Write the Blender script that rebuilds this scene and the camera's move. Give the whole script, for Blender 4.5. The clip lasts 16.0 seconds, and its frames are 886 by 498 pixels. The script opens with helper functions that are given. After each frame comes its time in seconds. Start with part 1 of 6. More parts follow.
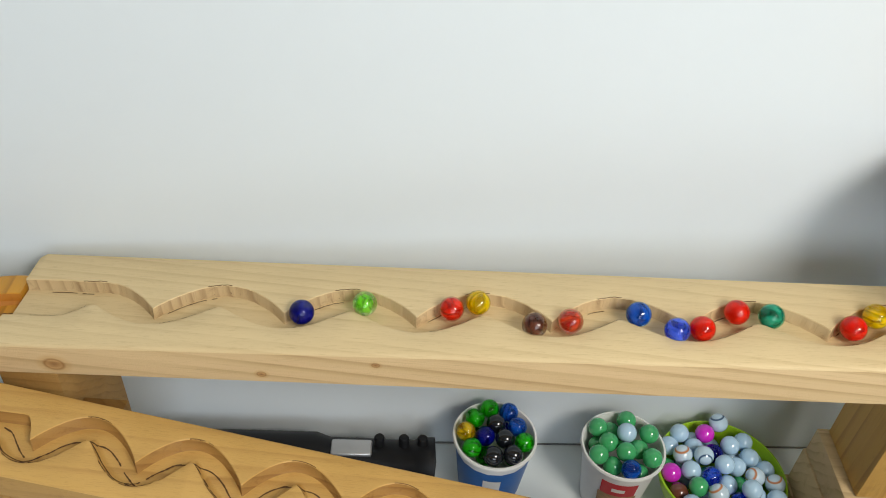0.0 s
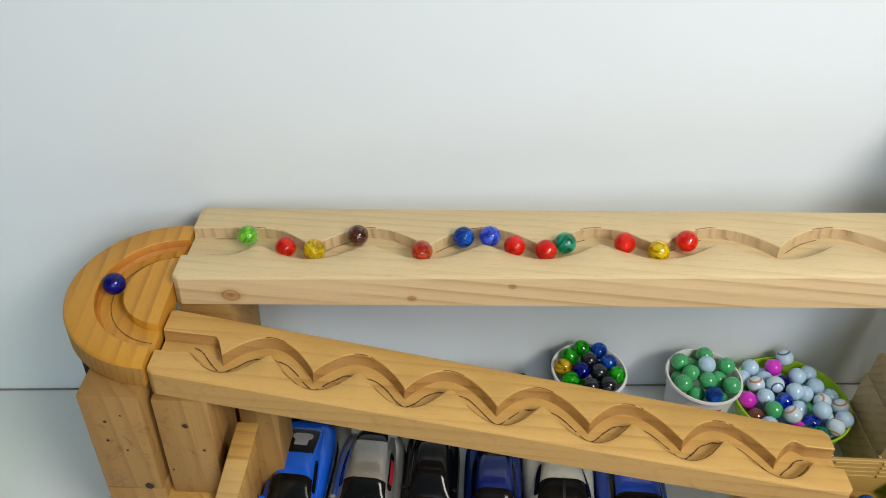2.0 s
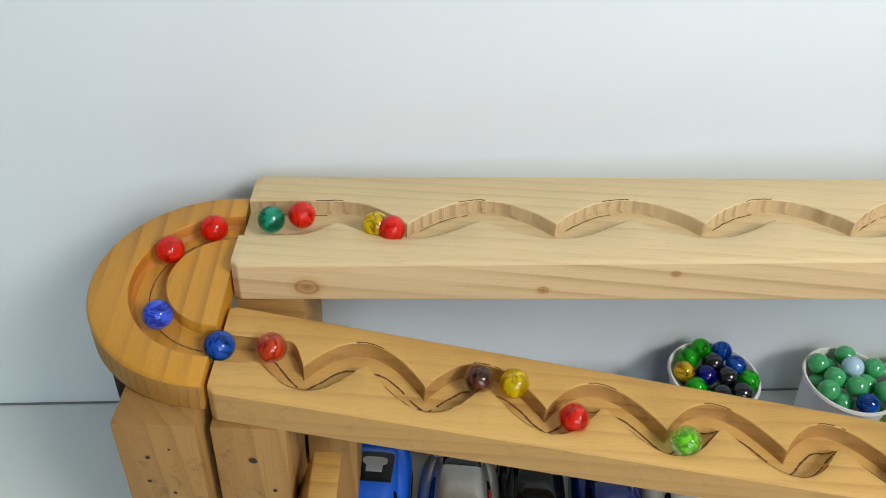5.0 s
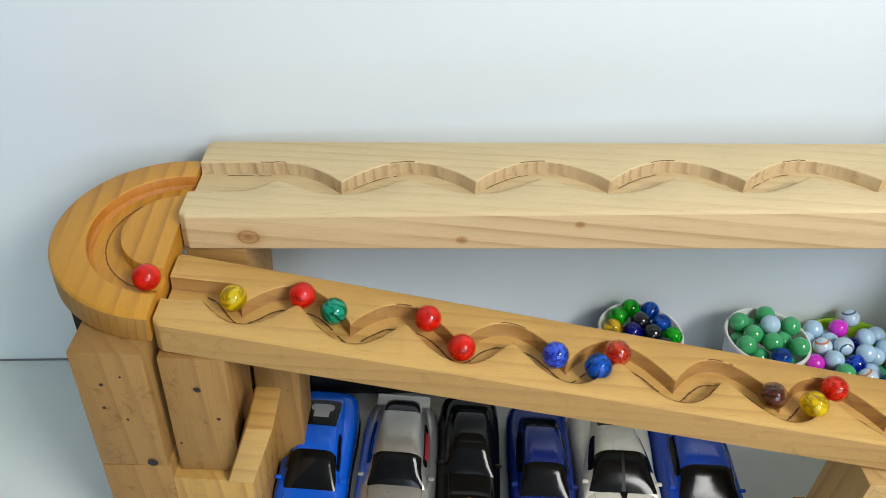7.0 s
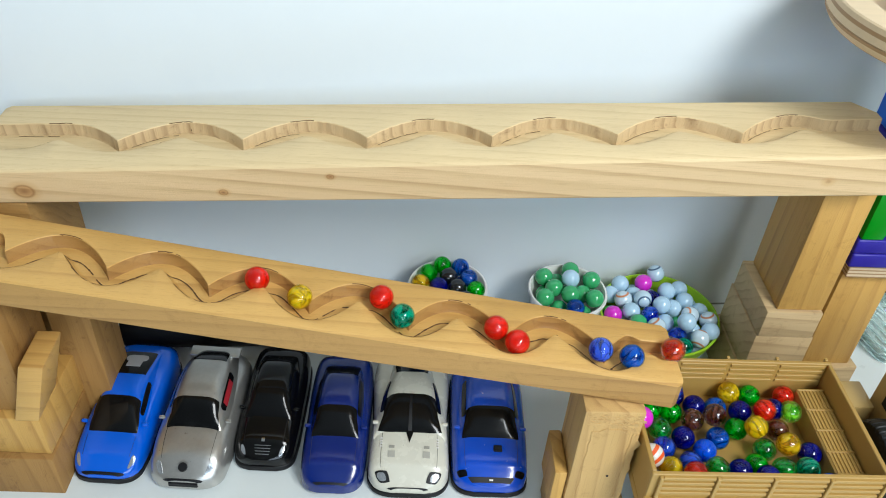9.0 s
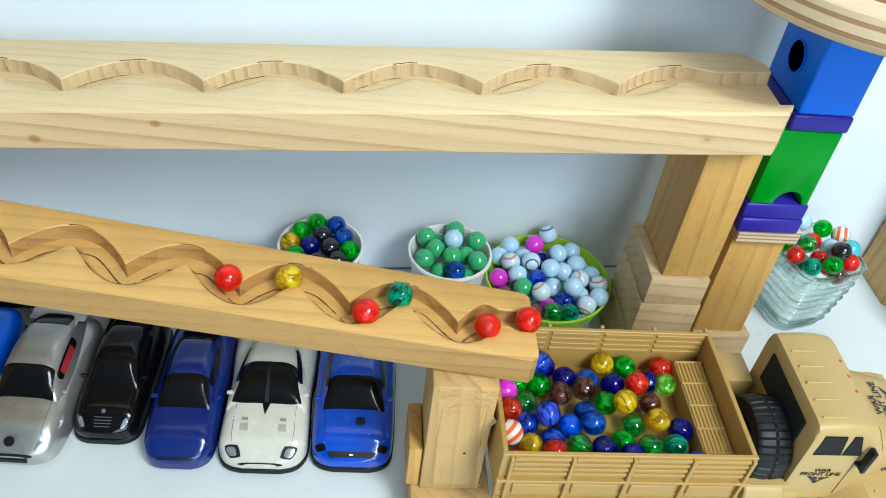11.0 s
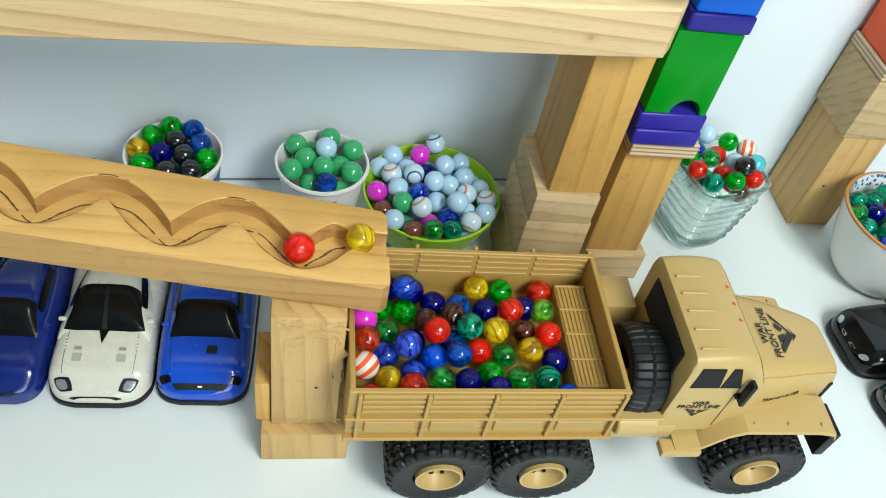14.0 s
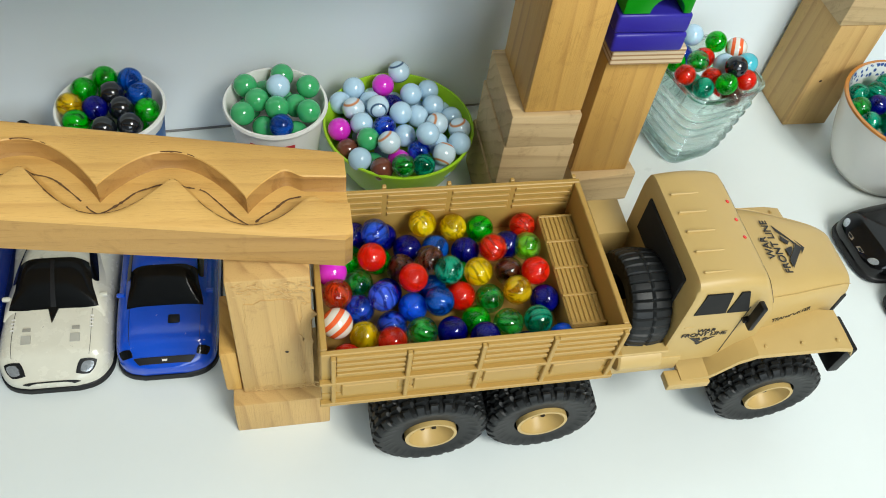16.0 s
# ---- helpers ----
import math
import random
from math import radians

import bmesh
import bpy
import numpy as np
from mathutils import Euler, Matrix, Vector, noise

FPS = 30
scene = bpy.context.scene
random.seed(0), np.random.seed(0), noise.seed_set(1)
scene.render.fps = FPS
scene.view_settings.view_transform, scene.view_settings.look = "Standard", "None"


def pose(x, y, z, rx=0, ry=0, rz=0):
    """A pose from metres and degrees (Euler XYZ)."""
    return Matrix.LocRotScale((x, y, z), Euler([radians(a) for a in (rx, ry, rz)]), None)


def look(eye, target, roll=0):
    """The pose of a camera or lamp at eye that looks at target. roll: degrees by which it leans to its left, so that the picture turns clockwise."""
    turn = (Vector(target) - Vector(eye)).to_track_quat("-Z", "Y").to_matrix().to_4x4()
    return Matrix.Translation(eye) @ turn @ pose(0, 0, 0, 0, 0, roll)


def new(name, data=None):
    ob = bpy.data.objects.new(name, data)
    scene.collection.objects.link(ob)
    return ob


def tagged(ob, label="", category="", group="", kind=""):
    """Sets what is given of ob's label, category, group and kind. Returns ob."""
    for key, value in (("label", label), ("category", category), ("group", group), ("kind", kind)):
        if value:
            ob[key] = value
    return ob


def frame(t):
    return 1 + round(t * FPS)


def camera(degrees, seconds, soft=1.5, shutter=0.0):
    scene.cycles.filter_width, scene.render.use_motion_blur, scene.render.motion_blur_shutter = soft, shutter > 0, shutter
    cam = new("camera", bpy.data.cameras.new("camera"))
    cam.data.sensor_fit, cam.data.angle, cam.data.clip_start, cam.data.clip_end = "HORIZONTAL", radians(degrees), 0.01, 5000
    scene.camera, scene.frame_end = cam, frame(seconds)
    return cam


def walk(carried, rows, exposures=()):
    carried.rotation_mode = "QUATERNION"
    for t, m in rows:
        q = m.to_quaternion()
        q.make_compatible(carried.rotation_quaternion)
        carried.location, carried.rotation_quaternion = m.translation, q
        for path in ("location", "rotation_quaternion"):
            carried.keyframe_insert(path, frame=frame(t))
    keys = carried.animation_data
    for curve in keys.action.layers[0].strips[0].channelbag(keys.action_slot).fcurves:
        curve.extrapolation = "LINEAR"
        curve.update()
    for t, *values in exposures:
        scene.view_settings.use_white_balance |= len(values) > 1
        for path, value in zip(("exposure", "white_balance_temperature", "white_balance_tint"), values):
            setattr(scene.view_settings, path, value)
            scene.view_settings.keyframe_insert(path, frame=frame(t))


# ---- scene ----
cam = camera(58.0, 16.0, soft=1.0)
METRES, EYE, TILT, LEAN, TURN = 0.82, 0.609, -39.148, -3.143, 2.617
ROWS = [
    (0.0, 0.0, 0.0, 0.0, -0.0, 0.0, 0.0),
    (0.5, -0.0241, -0.0652, -0.0249, -0.34, 1.05, 0.18),
    (1.0, -0.0565, -0.0832, -0.0458, -0.37, 1.31, 0.73),
    (1.5, -0.0797, -0.0986, -0.0647, -0.37, 1.55, 1.12),
    (2.0, -0.1159, -0.0981, -0.0725, -0.33, 1.55, 1.46),
    (2.5, -0.1609, -0.0838, -0.0687, -0.36, 1.44, 1.5),
    (3.0, -0.1894, -0.0726, -0.0712, -0.38, 1.43, 1.5),
    (3.5, -0.2116, -0.0366, -0.0601, -0.57, 1.33, 1.49),
    (4.0, -0.2193, 0.0171, -0.0587, -1.67, 1.18, 1.64),
    (4.2, -0.2296, 0.0335, -0.0635, -2.4505, 1.3256, 1.7162),
    (6.3, -0.2324, 0.0793, -0.0774, -2.2495, -0.2559, 1.7352),
    (6.5, -0.2205, 0.059, -0.089, -2.26, 0.42, 1.66),
    (7.0, -0.1795, 0.0069, -0.1136, -2.29, 0.97, 1.71),
    (7.5, -0.1286, -0.0258, -0.1304, -2.13, 0.94, 1.78),
    (8.0, -0.0878, -0.046, -0.1435, -2.09, 0.98, 1.84),
    (8.5, -0.0358, -0.057, -0.152, -2.23, 0.8, 2.12),
    (9.0, 0.0056, -0.0507, -0.1536, -2.88, 0.26, 2.25),
    (9.2, 0.0215, -0.0467, -0.1520, -3.1270, -0.1514, 2.2616),
    (11.3, 0.1042, 0.0078, -0.1526, -5.8778, -3.6333, 1.1984),
    (11.5, 0.1073, 0.0094, -0.1526, -6.06, -3.96, 1.03),
    (12.0, 0.114, 0.0205, -0.1505, -6.82, -5.1, 0.65),
    (12.5, 0.1238, 0.0315, -0.1502, -7.63, -6.26, 0.51),
    (13.0, 0.1373, 0.0404, -0.1504, -8.44, -7.44, 0.36),
    (13.5, 0.1562, 0.0549, -0.1531, -9.13, -8.62, 0.31),
    (14.0, 0.1702, 0.0689, -0.1546, -9.62, -9.83, 0.41),
    (14.5, 0.1784, 0.0804, -0.155, -10.13, -10.96, 0.64),
    (15.0, 0.1848, 0.0906, -0.1552, -10.67, -12.15, 1.09),
    (15.5, 0.1902, 0.1012, -0.1568, -11.17, -13.22, 1.7),
    (16.0, 0.1921, 0.121, -0.1607, -11.33, -14.84, 5.26),
]
walk(cam, [(t, pose(0, 0, EYE, TILT, LEAN, TURN) @ pose(METRES * x, METRES * y, METRES * z, 90 + pitch, roll, yaw)) for t, x, y, z, yaw, pitch, roll in ROWS],
     exposures=[(0.0, -0.51, 6750, 12), (4.0, -0.42, 6560, 13), (8.0, -0.26, 6200, 10), (11.3, -0.05, 5780, 5), (12.2, -0.05, 5780, 5), (13.0, -0.04, 5780, 1), (14.5, -0.18, 6350, 5), (16.0, -0.20, 6480, 6)])


# ---- world, light ----
world = bpy.data.worlds.new("room_air")
scene.world = world
world.use_nodes = True
world.node_tree.nodes["Background"].inputs[0].default_value = (0.80, 0.90, 1.0, 1)
world.node_tree.nodes["Background"].inputs[1].default_value = 0.055


def area_lamp(name, eye, target, sx, sy, watts, colour):
    d = bpy.data.lights.new(name, "AREA")
    d.shape, d.size, d.size_y, d.energy, d.color = "RECTANGLE", sx, sy, watts, colour
    ob = new(name, d)
    ob.matrix_world = look(eye, target)
    return ob


area_lamp("ceiling_lamp_light", (0.72, -0.58, 1.26), (0.25, 0.35, 0.1), 0.5, 0.5, 23, (1.0, 0.985, 0.93))
area_lamp("window_light", (0.45, -1.60, 0.92), (0.3, 0.4, 0.1), 1.3, 0.95, 22, (0.80, 0.91, 1.0))


# ---- materials ----
def mat(name):
    m = bpy.data.materials.new(name)
    m.use_nodes = True
    t = m.node_tree
    return m, t.nodes, t.links, t.nodes["Principled BSDF"]


def mapped(nodes, links, scale, rot=(0, 0, 0)):
    co = nodes.new("ShaderNodeTexCoord")
    mp = nodes.new("ShaderNodeMapping")
    mp.inputs["Scale"].default_value = scale
    mp.inputs["Rotation"].default_value = [radians(a) for a in rot]
    links.new(co.outputs["Object"], mp.inputs[0])
    return mp.outputs[0]


def noise_tex(nodes, links, vec, scale, detail=4, rough=0.6, dist=0.0):
    n = nodes.new("ShaderNodeTexNoise")
    n.inputs["Scale"].default_value, n.inputs["Detail"].default_value = scale, detail
    n.inputs["Roughness"].default_value, n.inputs["Distortion"].default_value = rough, dist
    links.new(vec, n.inputs["Vector"])
    return n.outputs["Fac"]


def ramp_node(nodes, links, fac, stops):
    r = nodes.new("ShaderNodeValToRGB")
    while len(r.color_ramp.elements) < len(stops):
        r.color_ramp.elements.new(0.5)
    for e, (p, c) in zip(r.color_ramp.elements, stops):
        e.position, e.color = p, (*c, 1)
    links.new(fac, r.inputs[0])
    return r.outputs[0]


def mix_col(nodes, links, fac, a, b, mode="MIX"):
    n = nodes.new("ShaderNodeMix")
    n.data_type, n.blend_type = "RGBA", mode
    for sock, v in ((n.inputs[0], fac), (n.inputs[6], a), (n.inputs[7], b)):
        if isinstance(v, (int, float)):
            sock.default_value = v
        elif isinstance(v, tuple):
            sock.default_value = (*v, 1)
        else:
            links.new(v, sock)
    return n.outputs[2]


def bump(nodes, links, bsdf, height, strength, distance):
    b = nodes.new("ShaderNodeBump")
    b.inputs["Strength"].default_value, b.inputs["Distance"].default_value = strength, distance
    links.new(height, b.inputs["Height"])
    links.new(b.outputs[0], bsdf.inputs["Normal"])


def wood(name, pale, dark, along="x", rings=45.0, contrast=0.7, rough=0.55, knots=(), dirt=0.0, coat=0.0, slant=0.0, waver=5.0):
    """Sawn softwood, its grain along one axis; knots are (x, y, z, radius) in object space."""
    m, N, L, B = mat(name)
    st = {"x": (0.06, 1, 1), "y": (1, 0.06, 1), "z": (1, 1, 0.06)}[along]
    v = mapped(N, L, st, (0, 0, slant))
    big = noise_tex(N, L, v, 26, 3, 0.5)
    w = N.new("ShaderNodeTexWave")
    w.wave_profile = "SAW"
    w.bands_direction = {"x": "DIAGONAL", "y": "X", "z": "DIAGONAL"}[along]
    w.inputs["Scale"].default_value, w.inputs["Distortion"].default_value = rings, waver
    w.inputs["Detail"].default_value, w.inputs["Detail Scale"].default_value = 2.0, 0.5
    L.new(v, w.inputs["Vector"])
    fine = noise_tex(N, L, mapped(N, L, tuple(0.02 if s < 1 else 1 for s in st)), 1400, 4, 0.7)
    mid = tuple(0.45 * a + 0.55 * b for a, b in zip(pale, dark))
    col = ramp_node(N, L, w.outputs["Fac"], [(0.0, pale), (0.55, tuple(0.88 * a + 0.12 * b for a, b in zip(pale, dark))), (0.90, mid), (1.0, pale)])
    fade = noise_tex(N, L, v, 60, 2, 0.5)
    amount = N.new("ShaderNodeMapRange")
    amount.inputs["From Min"].default_value, amount.inputs["From Max"].default_value = 0.38, 0.68
    amount.inputs["To Min"].default_value, amount.inputs["To Max"].default_value = 0.15 * contrast, contrast
    L.new(fade, amount.inputs["Value"])
    col = mix_col(N, L, amount.outputs[0], pale, col)
    tint = ramp_node(N, L, big, [(0.3, (0.90, 0.87, 0.82)), (0.7, (1.03, 1.03, 1.02))])
    col = mix_col(N, L, 1.0, col, tint, "MULTIPLY")
    streak = ramp_node(N, L, fine, [(0.30, (0.70, 0.64, 0.56)), (0.46, (1, 1, 1))])
    col = mix_col(N, L, 0.55, col, streak, "MULTIPLY")
    if knots:
        co = N.new("ShaderNodeTexCoord")
        for kx, ky, kz, kr in knots:
            d = N.new("ShaderNodeVectorMath")
            d.operation = "SUBTRACT"
            d.inputs[1].default_value = (kx, ky, kz)
            L.new(co.outputs["Object"], d.inputs[0])
            s = N.new("ShaderNodeVectorMath")
            s.operation = "MULTIPLY"
            s.inputs[1].default_value = (0.75, 1, 1)
            L.new(d.outputs[0], s.inputs[0])
            ln = N.new("ShaderNodeVectorMath")
            ln.operation = "LENGTH"
            L.new(s.outputs[0], ln.inputs[0])
            sc = N.new("ShaderNodeMath")
            sc.operation = "MULTIPLY"
            sc.inputs[1].default_value = 0.15 / kr
            L.new(ln.outputs["Value"], sc.inputs[0])
            kc = ramp_node(N, L, sc.outputs[0], [(0.0, (0.34, 0.20, 0.10)), (0.06, (0.58, 0.40, 0.24)), (0.12, (0.74, 0.58, 0.40)), (0.155, (0.48, 0.33, 0.18)), (0.20, (0.90, 0.82, 0.70)), (0.32, (1, 1, 1))])
            col = mix_col(N, L, 0.85, col, kc, "MULTIPLY")
    if dirt:
        g = noise_tex(N, L, mapped(N, L, (1, 1, 1)), 55, 6, 0.75, 0.6)
        gc = ramp_node(N, L, g, [(0.30, (0.45, 0.36, 0.28)), (0.44, (1, 1, 1))])
        col = mix_col(N, L, dirt, col, gc, "MULTIPLY")
    L.new(col, B.inputs["Base Color"])
    B.inputs["Roughness"].default_value = rough
    B.inputs["Coat Weight"].default_value = coat
    B.inputs["Coat Roughness"].default_value = 0.25
    bump(N, L, B, fine, 0.45, 0.0006)
    return m


def paint(name, colour, rough=0.35, metallic=0.0, coat=0.0, speck=0.06, wear=None, scale=60):
    """Plastic or lacquer with a faint mottle; wear: the colour that shows through at scuffs."""
    m, N, L, B = mat(name)
    f = noise_tex(N, L, mapped(N, L, (1, 1, 1)), scale, 5, 0.65)
    col = mix_col(N, L, f, tuple(c * (1 - 2 * speck) for c in colour), tuple(min(1, c * (1 + speck)) for c in colour))
    if wear:
        g = noise_tex(N, L, mapped(N, L, (1, 1, 1)), 140, 6, 0.8, 0.4)
        k = ramp_node(N, L, g, [(0.66, (0, 0, 0)), (0.70, (1, 1, 1))])
        col = mix_col(N, L, k, col, wear)
    L.new(col, B.inputs["Base Color"])
    r = N.new("ShaderNodeMapRange")
    r.inputs["To Min"].default_value, r.inputs["To Max"].default_value = max(0.02, rough - 0.08), rough + 0.1
    L.new(f, r.inputs["Value"])
    L.new(r.outputs[0], B.inputs["Roughness"])
    B.inputs["Metallic"].default_value, B.inputs["Coat Weight"].default_value = metallic, coat
    B.inputs["Coat Roughness"].default_value = 0.06
    fine = noise_tex(N, L, mapped(N, L, (1, 1, 1)), 700, 2)
    bump(N, L, B, fine, 0.06, 0.0004)
    return m


def glass(name, colour, through_light=0.5):
    """Marble glass: a polished skin over clear glass; a share lets light straight through to what is inside."""
    m, N, L, B = mat(name)
    B.inputs["Base Color"].default_value = (*colour, 1)
    B.inputs["Transmission Weight"].default_value, B.inputs["Roughness"].default_value = 1.0, 0.01
    B.inputs["IOR"].default_value = 1.5
    tr = N.new("ShaderNodeBsdfTransparent")
    tr.inputs[0].default_value = (*colour, 1)
    clear = N.new("ShaderNodeMixShader")
    clear.inputs[0].default_value = through_light
    L.new(B.outputs[0], clear.inputs[1])
    L.new(tr.outputs[0], clear.inputs[2])
    skin = N.new("ShaderNodeBsdfGlossy")
    skin.inputs["Roughness"].default_value = 0.02
    lw = N.new("ShaderNodeLayerWeight")
    lw.inputs["Blend"].default_value = 0.5
    pw = N.new("ShaderNodeMath")
    pw.operation = "POWER"
    pw.inputs[1].default_value = 5.0
    L.new(lw.outputs["Facing"], pw.inputs[0])
    fr = N.new("ShaderNodeMapRange")
    fr.inputs["To Min"].default_value, fr.inputs["To Max"].default_value = 0.036, 0.5
    L.new(pw.outputs[0], fr.inputs["Value"])
    top = N.new("ShaderNodeMixShader")
    L.new(fr.outputs[0], top.inputs[0])
    L.new(clear.outputs[0], top.inputs[1])
    L.new(skin.outputs[0], top.inputs[2])
    L.new(top.outputs[0], N["Material Output"].inputs[0])
    return m


M_WALL = paint("white_laminate_wall", (0.77, 0.83, 0.86), 0.38, speck=0.015, scale=9)
M_TABLE = paint("white_laminate_top", (0.74, 0.79, 0.78), 0.30, speck=0.02, scale=14)
M_ROOM = paint("room_plaster", (0.62, 0.62, 0.61), 0.8, speck=0.03, scale=4)
M_FLOOR = paint("room_floor_tiles", (0.28, 0.26, 0.23), 0.5, speck=0.1, scale=6)
M_GAP = paint("dark_joint", (0.22, 0.22, 0.22), 0.8)
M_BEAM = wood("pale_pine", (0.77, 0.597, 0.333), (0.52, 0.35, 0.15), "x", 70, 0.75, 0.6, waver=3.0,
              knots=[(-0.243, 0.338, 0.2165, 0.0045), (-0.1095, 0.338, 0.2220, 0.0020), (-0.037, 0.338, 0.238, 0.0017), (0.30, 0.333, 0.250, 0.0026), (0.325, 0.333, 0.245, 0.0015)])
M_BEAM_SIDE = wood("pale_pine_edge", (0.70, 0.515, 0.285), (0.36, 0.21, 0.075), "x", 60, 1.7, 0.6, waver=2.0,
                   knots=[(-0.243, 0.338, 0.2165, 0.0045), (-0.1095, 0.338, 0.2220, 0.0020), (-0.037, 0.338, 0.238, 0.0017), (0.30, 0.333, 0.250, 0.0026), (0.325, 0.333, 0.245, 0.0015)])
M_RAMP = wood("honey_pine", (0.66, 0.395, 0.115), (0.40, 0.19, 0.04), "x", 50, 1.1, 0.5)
M_ARC_SIDE = wood("dark_disc_edge", (0.42, 0.205, 0.04), (0.20, 0.085, 0.015), "y", 60, 1.6, 0.6, dirt=0.5)
M_ARC = wood("orange_lacquered_pine", (0.66, 0.315, 0.03), (0.28, 0.105, 0.012), "y", 30, 1.4, 0.45, coat=0.08, slant=-24, waver=3.0)
M_POST = wood("weathered_pine", (0.37, 0.20, 0.055), (0.22, 0.105, 0.025), "z", 45, 1.7, 0.65, dirt=0.75)
M_POST2 = wood("brown_pine", (0.60, 0.35, 0.09), (0.32, 0.145, 0.028), "z", 46, 1.5, 0.55, dirt=0.35)
M_KNOTTY = wood("pale_knotty_pine", (0.60, 0.385, 0.145), (0.30, 0.15, 0.045), "z", 45, 1.4, 0.6, dirt=0.35)
M_BLOCK = wood("grey_brown_hardwood", (0.60, 0.44, 0.235), (0.34, 0.22, 0.10), "x", 55, 1.6, 0.7, dirt=0.4)
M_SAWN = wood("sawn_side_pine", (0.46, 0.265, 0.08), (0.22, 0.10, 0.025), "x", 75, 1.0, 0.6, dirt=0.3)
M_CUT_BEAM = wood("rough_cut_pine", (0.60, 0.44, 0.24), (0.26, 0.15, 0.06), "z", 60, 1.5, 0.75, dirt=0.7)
M_CUT_RAMP = wood("dark_cut_pine", (0.42, 0.225, 0.06), (0.20, 0.085, 0.02), "x", 60, 1.4, 0.6, dirt=0.6)
M_CUT_ARC = wood("deep_orange_cut", (0.55, 0.21, 0.025), (0.28, 0.09, 0.01), "y", 30, 0.8, 0.5, dirt=0.4)
M_DARK_LINE = paint("dark_burnt_and_shade_line", (0.13, 0.062, 0.02), 0.8, speck=0.3, scale=300)
M_HOLE = paint("nail_hole", (0.03, 0.02, 0.015), 0.9)


# ---- building helpers ----
def mesh(name, verts, faces, material, smooth=False):
    me = bpy.data.meshes.new(name)
    me.from_pydata(verts, [], faces)
    me.update()
    if material:
        me.materials.append(material)
    if smooth:
        me.shade_smooth()
    return me


def part(name, bm, material, parent, label="", smooth=True, angle=35):
    """Links a bmesh as one mesh object under a thing or under a part."""
    me = bpy.data.meshes.new(name)
    bmesh.ops.recalc_face_normals(bm, faces=bm.faces)
    if smooth:
        for f in bm.faces:
            f.smooth = True
        for e in bm.edges:
            if len(e.link_faces) == 2 and e.calc_face_angle(0) > radians(angle):
                e.smooth = False
    bm.to_mesh(me)
    bm.free()
    if material:
        me.materials.append(material)
    ob = new(name, me)
    if parent:
        ob.parent = parent
    return tagged(ob, label) if label else ob


def box(x0, x1, y0, y1, z0, z1, bevel=0.001, segs=2, bm=None):
    own = bmesh.new()
    bmesh.ops.create_cube(own, size=1)
    for v in own.verts:
        v.co = Vector(((x0 + x1) / 2 + v.co.x * (x1 - x0), (y0 + y1) / 2 + v.co.y * (y1 - y0), (z0 + z1) / 2 + v.co.z * (z1 - z0)))
    if bevel:
        bmesh.ops.bevel(own, geom=own.edges[:], offset=bevel, segments=segs, affect="EDGES", profile=0.5)
    return join(bm, own)


def join(bm, own, m=None):
    if m is not None:
        own.transform(m)
    if bm is None:
        return own
    me = bpy.data.meshes.new("tmp")
    own.to_mesh(me)
    own.free()
    bm.from_mesh(me)
    bpy.data.meshes.remove(me)
    return bm


def prism(outline, z0, z1, bevel=0.0, segs=2, bm=None, m=None):
    """An upright prism over a plan outline."""
    own = bmesh.new()
    vs = [own.verts.new((x, y, z0)) for x, y in outline]
    f = own.faces.new(vs)
    r = bmesh.ops.extrude_face_region(own, geom=[f])
    bmesh.ops.translate(own, vec=(0, 0, z1 - z0), verts=[g for g in r["geom"] if isinstance(g, bmesh.types.BMVert)])
    if bevel:
        bmesh.ops.bevel(own, geom=own.edges[:], offset=bevel, segments=segs, affect="EDGES", profile=0.5)
    return join(bm, own, m)


def lathe(profile, n=48, bm=None, m=None, sx=1.0, sy=1.0, cap=True):
    """A turned body from (radius, height) pairs round z."""
    own = bmesh.new()
    rows = []
    for r, z in profile:
        rows.append([own.verts.new((sx * r * math.cos(2 * math.pi * i / n), sy * r * math.sin(2 * math.pi * i / n), z)) for i in range(n)])
    for a, b in zip(rows, rows[1:]):
        for i in range(n):
            own.faces.new((a[i], a[(i + 1) % n], b[(i + 1) % n], b[i]))
    closed = max(abs(profile[0][0] - profile[-1][0]), abs(profile[0][1] - profile[-1][1])) < 1e-7
    for row in (rows[0], rows[-1]):
        if cap and not closed and row[0].co.xy.length > 1e-5:
            own.faces.new(row)
    bmesh.ops.remove_doubles(own, verts=own.verts[:], dist=1e-6)
    return join(bm, own, m)


def ball(r, u=24, v=16):
    own = bmesh.new()
    bmesh.ops.create_uvsphere(own, u_segments=u, v_segments=v, radius=r)
    return own


def thing(name, label, category, m=None, group="", kind=""):
    ob = new(name)
    ob.empty_display_size = 0.02
    if m is not None:
        ob.matrix_world = m
    return tagged(ob, label, category, group, kind)


# ---- room and support ----
WALL_Y, WALL_K = 0.4625, 0.070


def structure(name, bm, material, label):
    return tagged(part(name, bm, material, None, smooth=False), label, name.split("_")[0], kind="structure")


